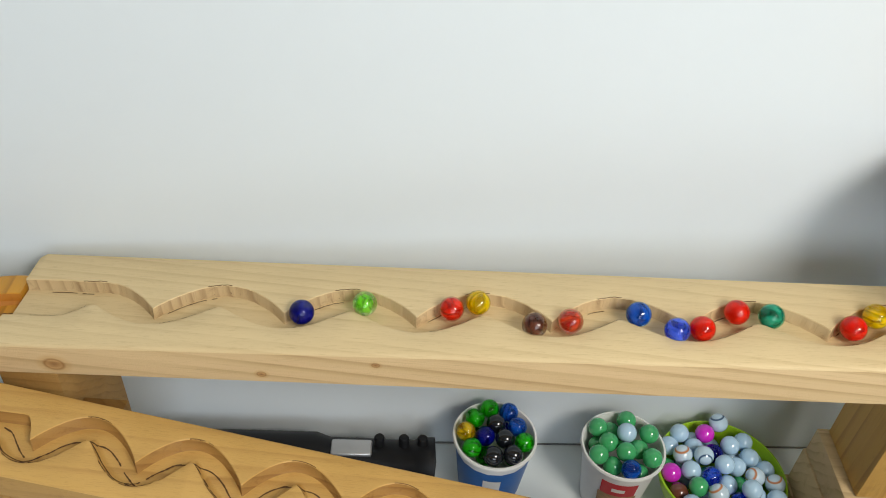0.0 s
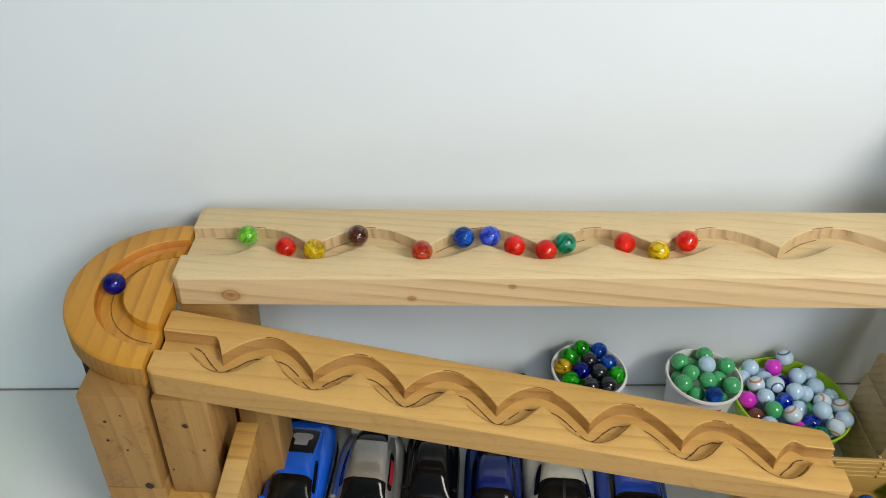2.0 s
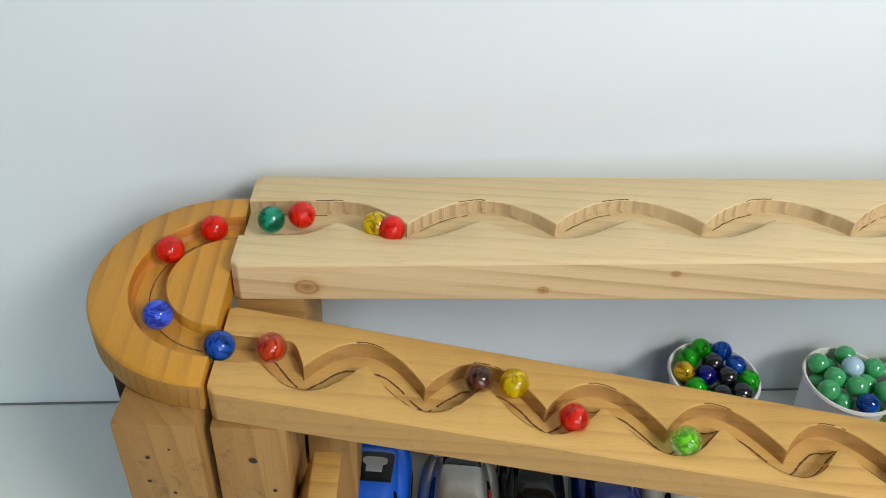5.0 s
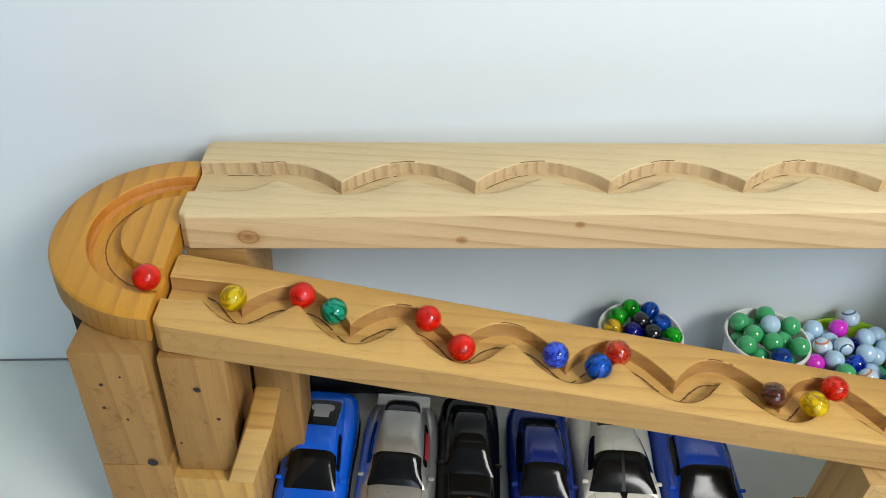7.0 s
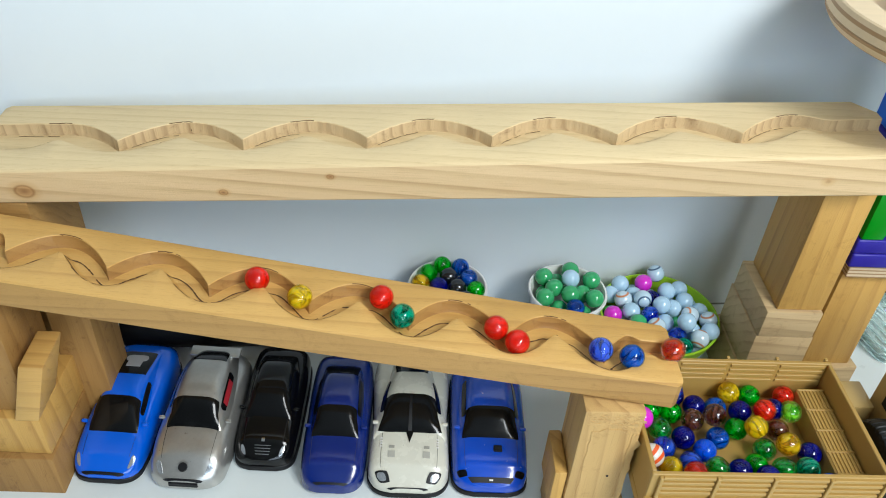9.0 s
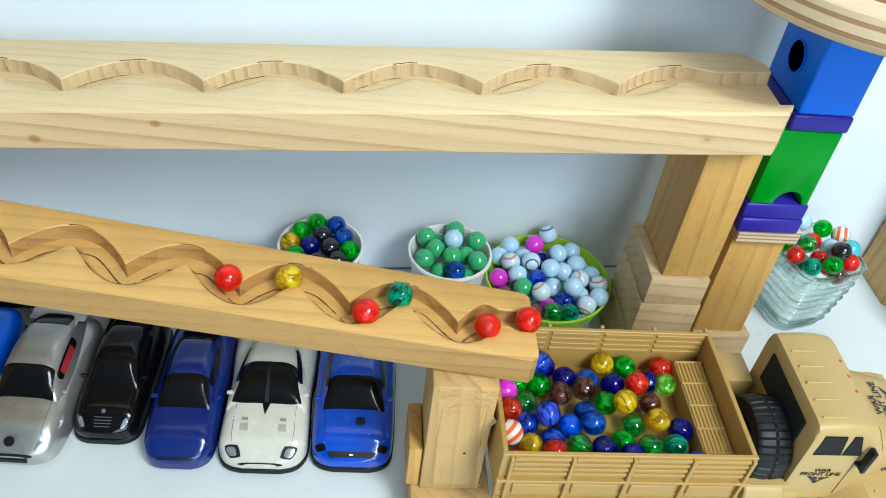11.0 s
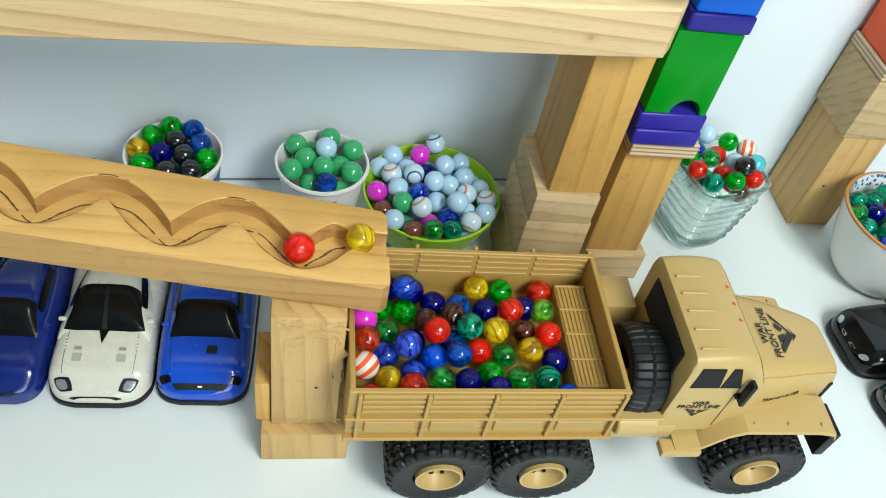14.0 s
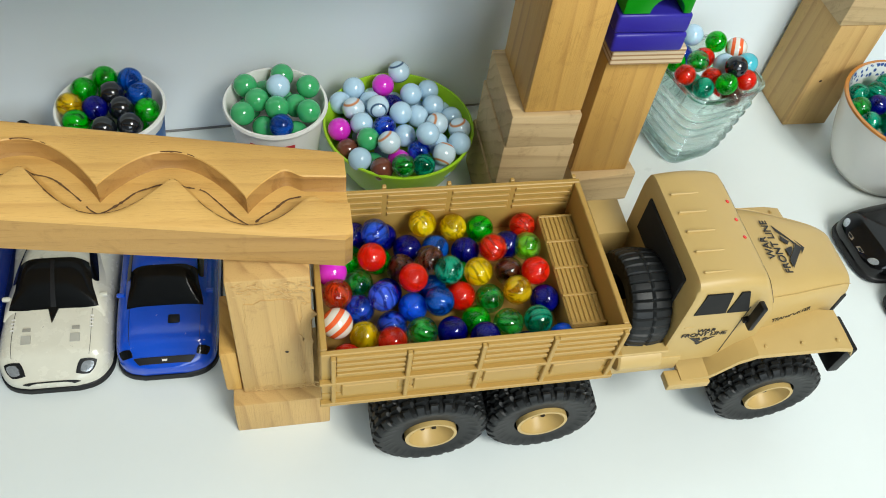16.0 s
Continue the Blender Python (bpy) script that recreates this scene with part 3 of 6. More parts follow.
# ---- coloured block tower ----

def plywood(name, face, pitch):
    """Plywood: pale faces, and edges banded by its layers."""
    m, N, L, B = mat(name)
    co = N.new("ShaderNodeTexCoord")
    sep = N.new("ShaderNodeSeparateXYZ")
    L.new(co.outputs["Object"], sep.inputs[0])
    k = N.new("ShaderNodeMath")
    k.operation = "MULTIPLY"
    k.inputs[1].default_value = 2 * math.pi / pitch
    L.new(sep.outputs["Z"], k.inputs[0])
    s = N.new("ShaderNodeMath")
    s.operation = "SINE"
    L.new(k.outputs[0], s.inputs[0])
    bands = ramp_node(N, L, s.outputs[0], [(0.25, (1, 1, 1)), (0.6, (0.55, 0.42, 0.30))])
    geo = N.new("ShaderNodeNewGeometry")
    nz = N.new("ShaderNodeSeparateXYZ")
    L.new(geo.outputs["True Normal"], nz.inputs[0])
    ab = N.new("ShaderNodeMath")
    ab.operation = "ABSOLUTE"
    L.new(nz.outputs["Z"], ab.inputs[0])
    g = noise_tex(N, L, mapped(N, L, (0.06, 1, 1)), 160, 4, 0.6)
    base = mix_col(N, L, g, tuple(c * 0.8 for c in face), face)
    edge = mix_col(N, L, 1.0, base, bands, "MULTIPLY")
    flat = ramp_node(N, L, ab.outputs[0], [(0.6, (0, 0, 0)), (0.7, (1, 1, 1))])
    L.new(mix_col(N, L, flat, edge, base), B.inputs["Base Color"])
    B.inputs["Roughness"].default_value = 0.55
    bump(N, L, B, g, 0.15, 0.0005)
    return m


M_PLY = plywood("plywood", (0.72, 0.56, 0.36), 0.0034)
M_PLY_DISC = plywood("thick_plywood", (0.74, 0.56, 0.34), 0.0078)
M_PURPLE = paint("violet_plastic", (0.030, 0.022, 0.30), 0.32, speck=0.05)
M_GREEN = paint("green_plastic", (0.004, 0.26, 0.006), 0.36, speck=0.05)
M_BLUE = paint("blue_plastic", (0.006, 0.15, 0.82), 0.34, speck=0.05)
M_ORANGE = paint("orange_plastic", (0.85, 0.10, 0.015), 0.35, speck=0.05)
for toy in (M_PURPLE, M_GREEN, M_BLUE, M_ORANGE):
    toy.node_tree.nodes["Principled BSDF"].inputs["Specular IOR Level"].default_value = 0.3
M_DARK = paint("black_plastic", (0.007, 0.007, 0.008), 0.45, speck=0.2)


def slab(name, x0, x1, y0, y1, z0, z1, material, label, category, bevel=0.002, segs=3):
    t = thing(name, label, category, pose((x0 + x1) / 2, (y0 + y1) / 2, z0))
    part(name + "_body", box((x0 - x1) / 2, (x1 - x0) / 2, (y0 - y1) / 2, (y1 - y0) / 2, 0, z1 - z0, bevel, segs), material, t)
    return t


slab("plywood_plate", 0.3695, 0.4185, 0.371, 0.428, 0.1369, 0.1495, M_PLY, "small square of pale plywood on the brown post", "wood plate", 0.0006, 1)
slab("toy_brick", 0.3650, 0.4125, 0.3675, 0.425, 0.1499, 0.1632, M_PURPLE, "flat violet plastic building slab on plywood", "toy block")
slab("toy_brick", 0.3640, 0.4115, 0.3680, 0.425, 0.1636, 0.1770, M_PURPLE, "flat violet plastic building slab on another", "toy block")


def green_brick():
    x0, x1, y0, y1, z0, z1 = 0.3655, 0.4090, 0.368, 0.424, 0.1774, 0.2398
    t = thing("toy_brick", "green plastic building block with an arched notch at its base", "toy block", pose(x0, y0, z0))
    w, h = x1 - x0, z1 - z0
    out = [(0, 0), (w * 0.38, 0)]
    for i in range(13):
        a = math.pi * (1 - i / 12)
        out.append((w * 0.64 + 0.0105 * math.cos(a), 0.0115 * math.sin(a)))
    out += [(w, 0), (w, h), (0, h)]
    out = [p for i, p in enumerate(out) if i == 0 or (Vector(p) - Vector(out[i - 1])).length > 1e-5]
    bm = prism(out, 0, y1 - y0, 0.0012, 2)
    bm.transform(Matrix.Rotation(radians(90), 4, "X") @ Matrix.Translation((0, 0, -(y1 - y0))))
    part("green_brick_body", bm, M_GREEN, t)


green_brick()
slab("toy_brick", 0.3690, 0.4110, 0.3670, 0.425, 0.2402, 0.2528, M_PURPLE, "flat violet plastic building slab under the blue block", "toy block")


def blue_brick():
    t = thing("toy_brick", "blue plastic building block with a round hole in its side", "toy block", pose(0.3705, 0.3675, 0.2532))
    dy, dz, dx = 0.0575, 0.0760, 0.0395
    bm = box(0, dx, 0, dy, 0, dz, 0.0018, 3)
    part("blue_brick_body", bm, M_BLUE, t)
    ring = lathe([(0.0104, 0.0), (0.0104, 0.0006), (0.0114, 0.0006), (0.0114, 0.0), (0.0104, 0.0)], 28, None, Matrix.Translation((-0.0004, 0.029, 0.027)) @ Matrix.Rotation(radians(-90), 4, "Y"))
    part("hole_rim", ring, M_BLUE, t)
    # no real hollow: a flat disc whose darker blue paints the shade inside
    hole = lathe([(0.0, 0.0), (0.0105, 0.0)], 28, None, Matrix.Translation((-0.0004, 0.029, 0.027)) @ Matrix.Rotation(radians(-90), 4, "Y"))
    part("hole", hole, paint("blue_hollow_shade", (0.004, 0.03, 0.16), 0.6), t, "round hole, its shade a dark blue disc")


blue_brick()


def plywood_wheel():
    t = thing("plywood_disc", "large round plywood spiral disc on the blue block", "wooden disc", pose(0.404, 0.391, 0.3296))
    R = 0.108
    part("base_disc", lathe([(0.0, 0.0), (R - 0.012, 0.0), (R - 0.004, 0.003), (R - 0.001, 0.007), (R, 0.0085), (R, 0.0105), (0.0, 0.0105)], 96), M_PLY_DISC, t)
    part("rim_ring", lathe([(R - 0.022, 0.0108), (R, 0.0108), (R, 0.0225), (R - 0.001, 0.0235), (R - 0.021, 0.0235), (R - 0.022, 0.0225), (R - 0.022, 0.0108)], 96), M_PLY_DISC, t)
    part("inner_ring", lathe([(0.045, 0.0108), (0.066, 0.0108), (0.066, 0.0225), (0.065, 0.0235), (0.046, 0.0235), (0.045, 0.0225), (0.045, 0.0108)], 72), M_PLY_DISC, t)
    part("hub", lathe([(0.0, 0.0108), (0.026, 0.0108), (0.026, 0.0225), (0.025, 0.0235), (0.0, 0.0235)], 48), M_PLY_DISC, t)
    for i, (px, py) in enumerate(((0.012, -0.100), (0.026, -0.098))):
        b = ball(0.0065, 16, 10)
        b.transform(Matrix.Translation((px, py, -0.002)))
        part("peg", b, M_BEAM, t, "round wooden peg")


plywood_wheel()

# ---- corner tower ----
block("support_post", 0.5915, 0.6330, 0.447, 0.502, 0.0, 0.105, M_KNOTTY, "upright knotty pine block beside the glass jar", holes=[(-0.010, 0.05, 0.0012)])
block("support_block", 0.5885, 0.6330, 0.446, 0.503, 0.1055, 0.162, M_BLOCK, "weathered pine block stacked on another")
slab("plywood_plate", 0.588, 0.634, 0.446, 0.502, 0.1625, 0.1725, M_PLY, "small plywood plate on a pine block", "wood plate", 0.0006, 1)
slab("toy_brick", 0.590, 0.632, 0.448, 0.500, 0.1729, 0.235, M_ORANGE, "orange-red plastic building block on plywood", "toy block")


# ---- cups, bowls, jar ----
M_CUP = paint("white_cup_plastic", (0.78, 0.78, 0.76), 0.35, speck=0.03)
M_LABEL_BLUE = paint("blue_print", (0.03, 0.14, 0.42), 0.4, speck=0.2)
M_LABEL_RED = paint("red_print", (0.55, 0.02, 0.03), 0.4, speck=0.1)
M_LABEL_TAN = paint("biscuit_print", (0.42, 0.25, 0.12), 0.5, speck=0.35, scale=260)
M_LABEL_PALE = paint("pale_print", (0.75, 0.72, 0.68), 0.5, speck=0.1)
M_LIME = paint("lime_plastic", (0.34, 0.60, 0.02), 0.33, speck=0.05)
M_LIME2 = paint("grass_green_plastic", (0.10, 0.58, 0.03), 0.33, speck=0.05)


def shell_patch(r0, r1, z0, z1, a0, a1, off, n=18):
    """A curved label on a cup that widens from r0 at the foot (z 0) to r1 at the top."""
    bm = bmesh.new()
    rows = []
    for z in (z0, (z0 + z1) / 2, z1):
        r = r0 + (r1 - r0) * z / 0.068 + off
        rows.append([bm.verts.new((r * math.cos(radians(a0 + (a1 - a0) * i / n)), r * math.sin(radians(a0 + (a1 - a0) * i / n)), z)) for i in range(n + 1)])
    for a, b in zip(rows, rows[1:]):
        for i in range(n):
            bm.faces.new((a[i], a[i + 1], b[i + 1], b[i]))
    return bm


def cup(x, y, label, prints):
    t = thing("plastic_cup", label, "cup", pose(x, y, 0))
    prof = [(0.0, 0.0), (0.0245, 0.0), (0.0255, 0.001), (0.0330, 0.066), (0.0350, 0.0665), (0.0357, 0.0682), (0.0350, 0.0700), (0.0335, 0.0700), (0.0325, 0.0680), (0.0248, 0.003), (0.0, 0.002)]
    part("cup_body", lathe(prof, 64), M_CUP, t)
    for name, z0, z1, a0, a1, m, text in prints:
        part(name, shell_patch(0.0255, 0.0332, z0, z1, a0, a1, 0.0006 if m != M_LABEL_PALE else 0.0009), m, t, text)
    return t


cup(0.054, 0.4235, "white plastic cup with a blue printed wrap, full of marbles", [("printed_wrap", 0.006, 0.058, -178, 178, M_LABEL_BLUE, "blue printed wrap"), ("print_bar", 0.03, 0.048, -105, -78, M_LABEL_PALE, "pale print bar")])
cup(0.1615, 0.4225, "white plastic cup with a red and biscuit print, full of marbles",
    [("red_print", 0.040, 0.058, -125, -70, M_LABEL_RED, "red printed badge"), ("biscuit_print", 0.016, 0.040, -128, -66, M_LABEL_TAN, "brown biscuit picture"), ("print_bar", 0.046, 0.051, -108, -88, M_LABEL_PALE, "pale print bar"), ("red_print", 0.008, 0.013, -120, -78, M_LABEL_RED, "red print bar")])


def bowl(x, y, r, h, foot, material, label, rim=None, inner=None):
    t = thing("bowl", label, "bowl", pose(x, y, 0))
    prof = [(0.0, 0.001), (foot - 0.002, 0.001), (foot - 0.001, 0.0), (foot, 0.0), (foot + 0.001, 0.003)]
    for i in range(1, 11):
        s = i / 10
        prof.append((foot + (r - foot) * s ** 0.62, 0.003 + (h - 0.003) * s ** 1.25))
    part("bowl_body", lathe(prof + [(r - 0.0005, h + 0.0008), (r - 0.0018, h + 0.0008)] + [(max(0.0, q - 0.0022), z + 0.0018) for q, z in reversed(prof[5:-1])] + [(0.0, 0.005)], 72), material, t)
    if rim:
        part("rim_band", lathe([(r - 0.0022, h + 0.0009), (r + 0.0004, h + 0.0009), (r + 0.0006, h - 0.0008), (r - 0.0002, h - 0.0010)], 72, cap=False), rim, t, "orange-brown rim line")
    if inner:
        part("inner_pattern", lathe([(r - 0.0028, h + 0.0003), (r - 0.0060, h - 0.010)], 72, cap=False), inner, t, "blue pattern inside the rim")
    return t


bowl(0.2475, 0.4165, 0.0545, 0.050, 0.026, M_LIME, "lime green plastic bowl heaped with pale marbles")
bowl(-0.545, 0.330, 0.050, 0.050, 0.028, M_LIME2, "grass green plastic bowl on the table")


def blue_pattern():
    m, N, L, B = mat("blue_white_glaze")
    v = N.new("ShaderNodeTexVoronoi")
    v.inputs["Scale"].default_value = 260
    L.new(mapped(N, L, (1, 1, 1)), v.inputs["Vector"])
    L.new(ramp_node(N, L, v.outputs["Distance"], [(0.35, (0.05, 0.10, 0.32)), (0.5, (0.75, 0.77, 0.78))]), B.inputs["Base Color"])
    B.inputs["Roughness"].default_value = 0.15
    return m


M_CERAMIC = paint("white_glazed_ceramic", (0.78, 0.77, 0.73), 0.14, speck=0.03, scale=30)
bowl(0.648, 0.390, 0.056, 0.070, 0.030, M_CERAMIC, "white ceramic bowl with an orange rim, full of marbles", paint("orange_glaze", (0.50, 0.20, 0.04), 0.2), blue_pattern())


def glass_jar():
    t = thing("glass_jar", "ribbed square glass jar filled with mixed marbles", "jar", pose(0.487, 0.435, 0, 0, 0, 15.6))
    own = bmesh.new()
    n = 64

    def ring(half, z, power=5.0):
        out = []
        for i in range(n):
            a = 2 * math.pi * i / n
            c, s = math.cos(a), math.sin(a)
            k = (abs(c) ** power + abs(s) ** power) ** (-1 / power)
            out.append(own.verts.new((half * k * c, half * k * s, z)))
        return out
    rows = []
    for i in range(41):
        z = 0.0005 + 0.0745 * i / 40
        half = 0.0235 + 0.0105 * (i / 40) ** 0.8
        ripple = 0.0016 * math.sin(z / 0.0092 * 2 * math.pi) if 0.006 < z < 0.062 else 0
        rows.append(ring(half + ripple, z))
    rows.append(ring(0.0335, 0.0757))
    for i in range(12):
        z = 0.0757 - 0.069 * i / 11
        rows.append(ring(0.0315 - 0.0103 * (i / 11) ** 0.9 - (0.0005 if i else 0), z))
    for a, b in zip(rows, rows[1:]):
        for i in range(n):
            own.faces.new((a[i], a[(i + 1) % n], b[(i + 1) % n], b[i]))
    own.faces.new(rows[0])
    own.faces.new(rows[-1])
    m, N, L, B = mat("jar_glass")
    f = noise_tex(N, L, mapped(N, L, (1, 1, 1)), 60, 3)
    col = mix_col(N, L, f, (0.82, 0.93, 0.90), (0.92, 0.98, 0.96))
    L.new(col, B.inputs["Base Color"])
    B.inputs["Transmission Weight"].default_value, B.inputs["Roughness"].default_value, B.inputs["IOR"].default_value = 1.0, 0.03, 1.45
    tr = N.new("ShaderNodeBsdfTransparent")
    L.new(col, tr.inputs[0])
    mx = N.new("ShaderNodeMixShader")
    mx.inputs[0].default_value = 0.22
    L.new(B.outputs[0], mx.inputs[1])
    L.new(tr.outputs[0], mx.inputs[2])
    L.new(mx.outputs[0], N["Material Output"].inputs[0])
    part("jar_body", own, m, t)
    own = bmesh.new()
    lip = [ring(h, z) for h, z in ((0.0322, 0.0760), (0.0322, 0.0775), (0.0330, 0.0784), (0.0345, 0.0784), (0.0352, 0.0775), (0.0352, 0.0760))]
    for a, b in zip(lip, lip[1:] + lip[:1]):
        for i in range(n):
            own.faces.new((a[i], a[(i + 1) % n], b[(i + 1) % n], b[i]))
    part("jar_rim", own, m, t, "smooth rounded glass rim")


glass_jar()


# ---- black torch-like toy by the board ----
def black_toy():
    t = thing("black_toy", "black plastic toy with a silver plate lying behind the ramp", "toy", pose(-0.098, 0.420, 0.0, 0, 0, 3))
    x_axis = Matrix.Rotation(radians(90), 4, "Y")
    part("barrel", lathe([(0.0, -0.135), (0.021, -0.135), (0.023, -0.13), (0.023, 0.0), (0.019, 0.012), (0.018, 0.085), (0.021, 0.09), (0.021, 0.103), (0.0, 0.105)], 28, None, Matrix.Translation((0, 0, 0.0235)) @ x_axis), M_DARK, t)
    part("silver_plate", box(0.014, 0.049, -0.010, 0.006, 0.0405, 0.045, 0.002, 3), paint("silver_plastic", (0.55, 0.55, 0.55), 0.3, 0.6), t, "silver plate")
    for px in (0.055, 0.076, 0.092):
        part("knob", lathe([(0.0, 0.03), (0.0045, 0.03), (0.0045, 0.050), (0.0035, 0.0515), (0.0, 0.0515)], 16, None, Matrix.Translation((px, 0.004, 0))), M_DARK, t)


black_toy()


# ---- toy cars ----
M_TYRE = paint("black_rubber", (0.011, 0.012, 0.0125), 0.45, speck=0.15)
M_TYRE.node_tree.nodes["Principled BSDF"].inputs["Specular IOR Level"].default_value = 0.28
M_GLASS_DARK = paint("tinted_window", (0.004, 0.0045, 0.005), 0.12, speck=0.1)
M_LAMP = paint("clear_lamp_plastic", (0.52, 0.55, 0.58), 0.14, 0.6, coat=0.8, speck=0.35, scale=420)
M_CHROME = paint("chrome", (0.7, 0.7, 0.7), 0.15, 1.0)
M_RIM = paint("silver_rim", (0.45, 0.45, 0.46), 0.3, 0.8)


def spline(table, s):
    """Catmull-Rom through rows of (s, a, b, ...)."""
    i = 0
    while i < len(table) - 2 and table[i + 1][0] < s:
        i += 1
    p1, p2 = table[i], table[i + 1]
    p0, p3 = table[max(0, i - 1)], table[min(len(table) - 1, i + 2)]
    u = min(1, max(0, (s - p1[0]) / max(1e-9, p2[0] - p1[0])))
    out = []
    for k in range(1, len(p1)):
        m1 = (p2[k] - p0[k]) / max(1e-9, p2[0] - p0[0]) * (p2[0] - p1[0])
        m2 = (p3[k] - p1[k]) / max(1e-9, p3[0] - p1[0]) * (p2[0] - p1[0])
        out.append((2 * u ** 3 - 3 * u * u + 1) * p1[k] + (u ** 3 - 2 * u * u + u) * m1 + (3 * u * u - 2 * u ** 3) * p2[k] + (u ** 3 - u * u) * m2)
    return out


def sgn_pow(v, e):
    return math.copysign(abs(v) ** e, v)


def loft(fn, ns, nu, s0=0.0, s1=1.0, u0=0.0, u1=1.0, cap=True):
    bm = bmesh.new()
    rows = [[bm.verts.new(fn(s0 + (s1 - s0) * i / ns, u0 + (u1 - u0) * j / nu)) for j in range(nu + 1)] for i in range(ns + 1)]
    for a, b in zip(rows, rows[1:]):
        for j in range(nu):
            bm.faces.new((a[j], a[j + 1], b[j + 1], b[j]))
    if cap:
        bm.faces.new(rows[0])
        bm.faces.new(rows[-1])
        bm.faces.new([r[0] for r in rows] + [r[-1] for r in reversed(rows)])
    return bm


def patch(fn, s0, s1, u0, u1, off, ns=8, nu=8, thick=0.0008, rd=0.0):
    """A thin shell that lies on a lofted surface; rd rounds its outline, 1 to an oval."""
    bm = bmesh.new()
    lo, hi = [], []
    for i in range(ns + 1):
        a, b = [], []
        for j in range(nu + 1):
            g, h = 2 * i / ns - 1, 2 * j / nu - 1
            g, h = g * math.sqrt(1 - rd * h * h / 2), h * math.sqrt(1 - rd * g * g / 2)
            s, u = s0 + (s1 - s0) * (g + 1) / 2, u0 + (u1 - u0) * (h + 1) / 2
            p = Vector(fn(s, u))
            n = (Vector(fn(s + 0.004, u)) - Vector(fn(s - 0.004, u))).cross(Vector(fn(s, u + 0.004)) - Vector(fn(s, u - 0.004)))
            n = n.normalized() if n.length > 1e-12 else Vector((0, 0, 1))
            if n.z < 0 and abs(n.z) > 0.15 or (abs(n.z) <= 0.15 and n.x * p.x + n.y * 0.001 < 0):
                n = -n
            a.append(bm.verts.new(p - n * thick))
            b.append(bm.verts.new(p + n * off))
        lo.append(a)
        hi.append(b)
    for g in (lo, hi):
        for r, q in zip(g, g[1:]):
            for j in range(nu):
                bm.faces.new((r[j], r[j + 1], q[j + 1], q[j]))
    ring = [(i, 0) for i in range(ns)] + [(ns, j) for j in range(nu)] + [(i, nu) for i in range(ns, 0, -1)] + [(0, j) for j in range(nu, 0, -1)]
    for (i, j), (k, l) in zip(ring, ring[1:] + ring[:1]):
        bm.faces.new((lo[i][j], lo[k][l], hi[k][l], hi[i][j]))
    return bm


def car_wheel(parent, x, y, r, w):
    m = Matrix.Translation((x, y, r)) @ Matrix.Rotation(radians(90), 4, "Y")
    t = part("tyre", lathe([(r * 0.6, -w / 2), (r * 0.93, -w / 2), (r, -w * 0.36), (r, w * 0.36), (r * 0.93, w / 2), (r * 0.6, w / 2), (r * 0.6, -w / 2)], 28, None, m), M_TYRE, parent)
    part("rim", lathe([(0.0, -w * 0.40), (r * 0.35, -w * 0.44), (r * 0.62, -w * 0.46), (r * 0.62, w * 0.46), (r * 0.35, w * 0.44), (0.0, w * 0.40)], 20, None, m), M_RIM, t)


def rounded_nose(deck):
    """A deck whose front end is bowed in plan."""
    h0, h2 = deck[0][2], deck[2][2]
    return [(a, w, h0 + (h2 - h0) * a / 0.12) for a, w in ((0.0, 0.40), (0.012, 0.62), (0.035, 0.79), (0.07, 0.905))] + deck[2:]


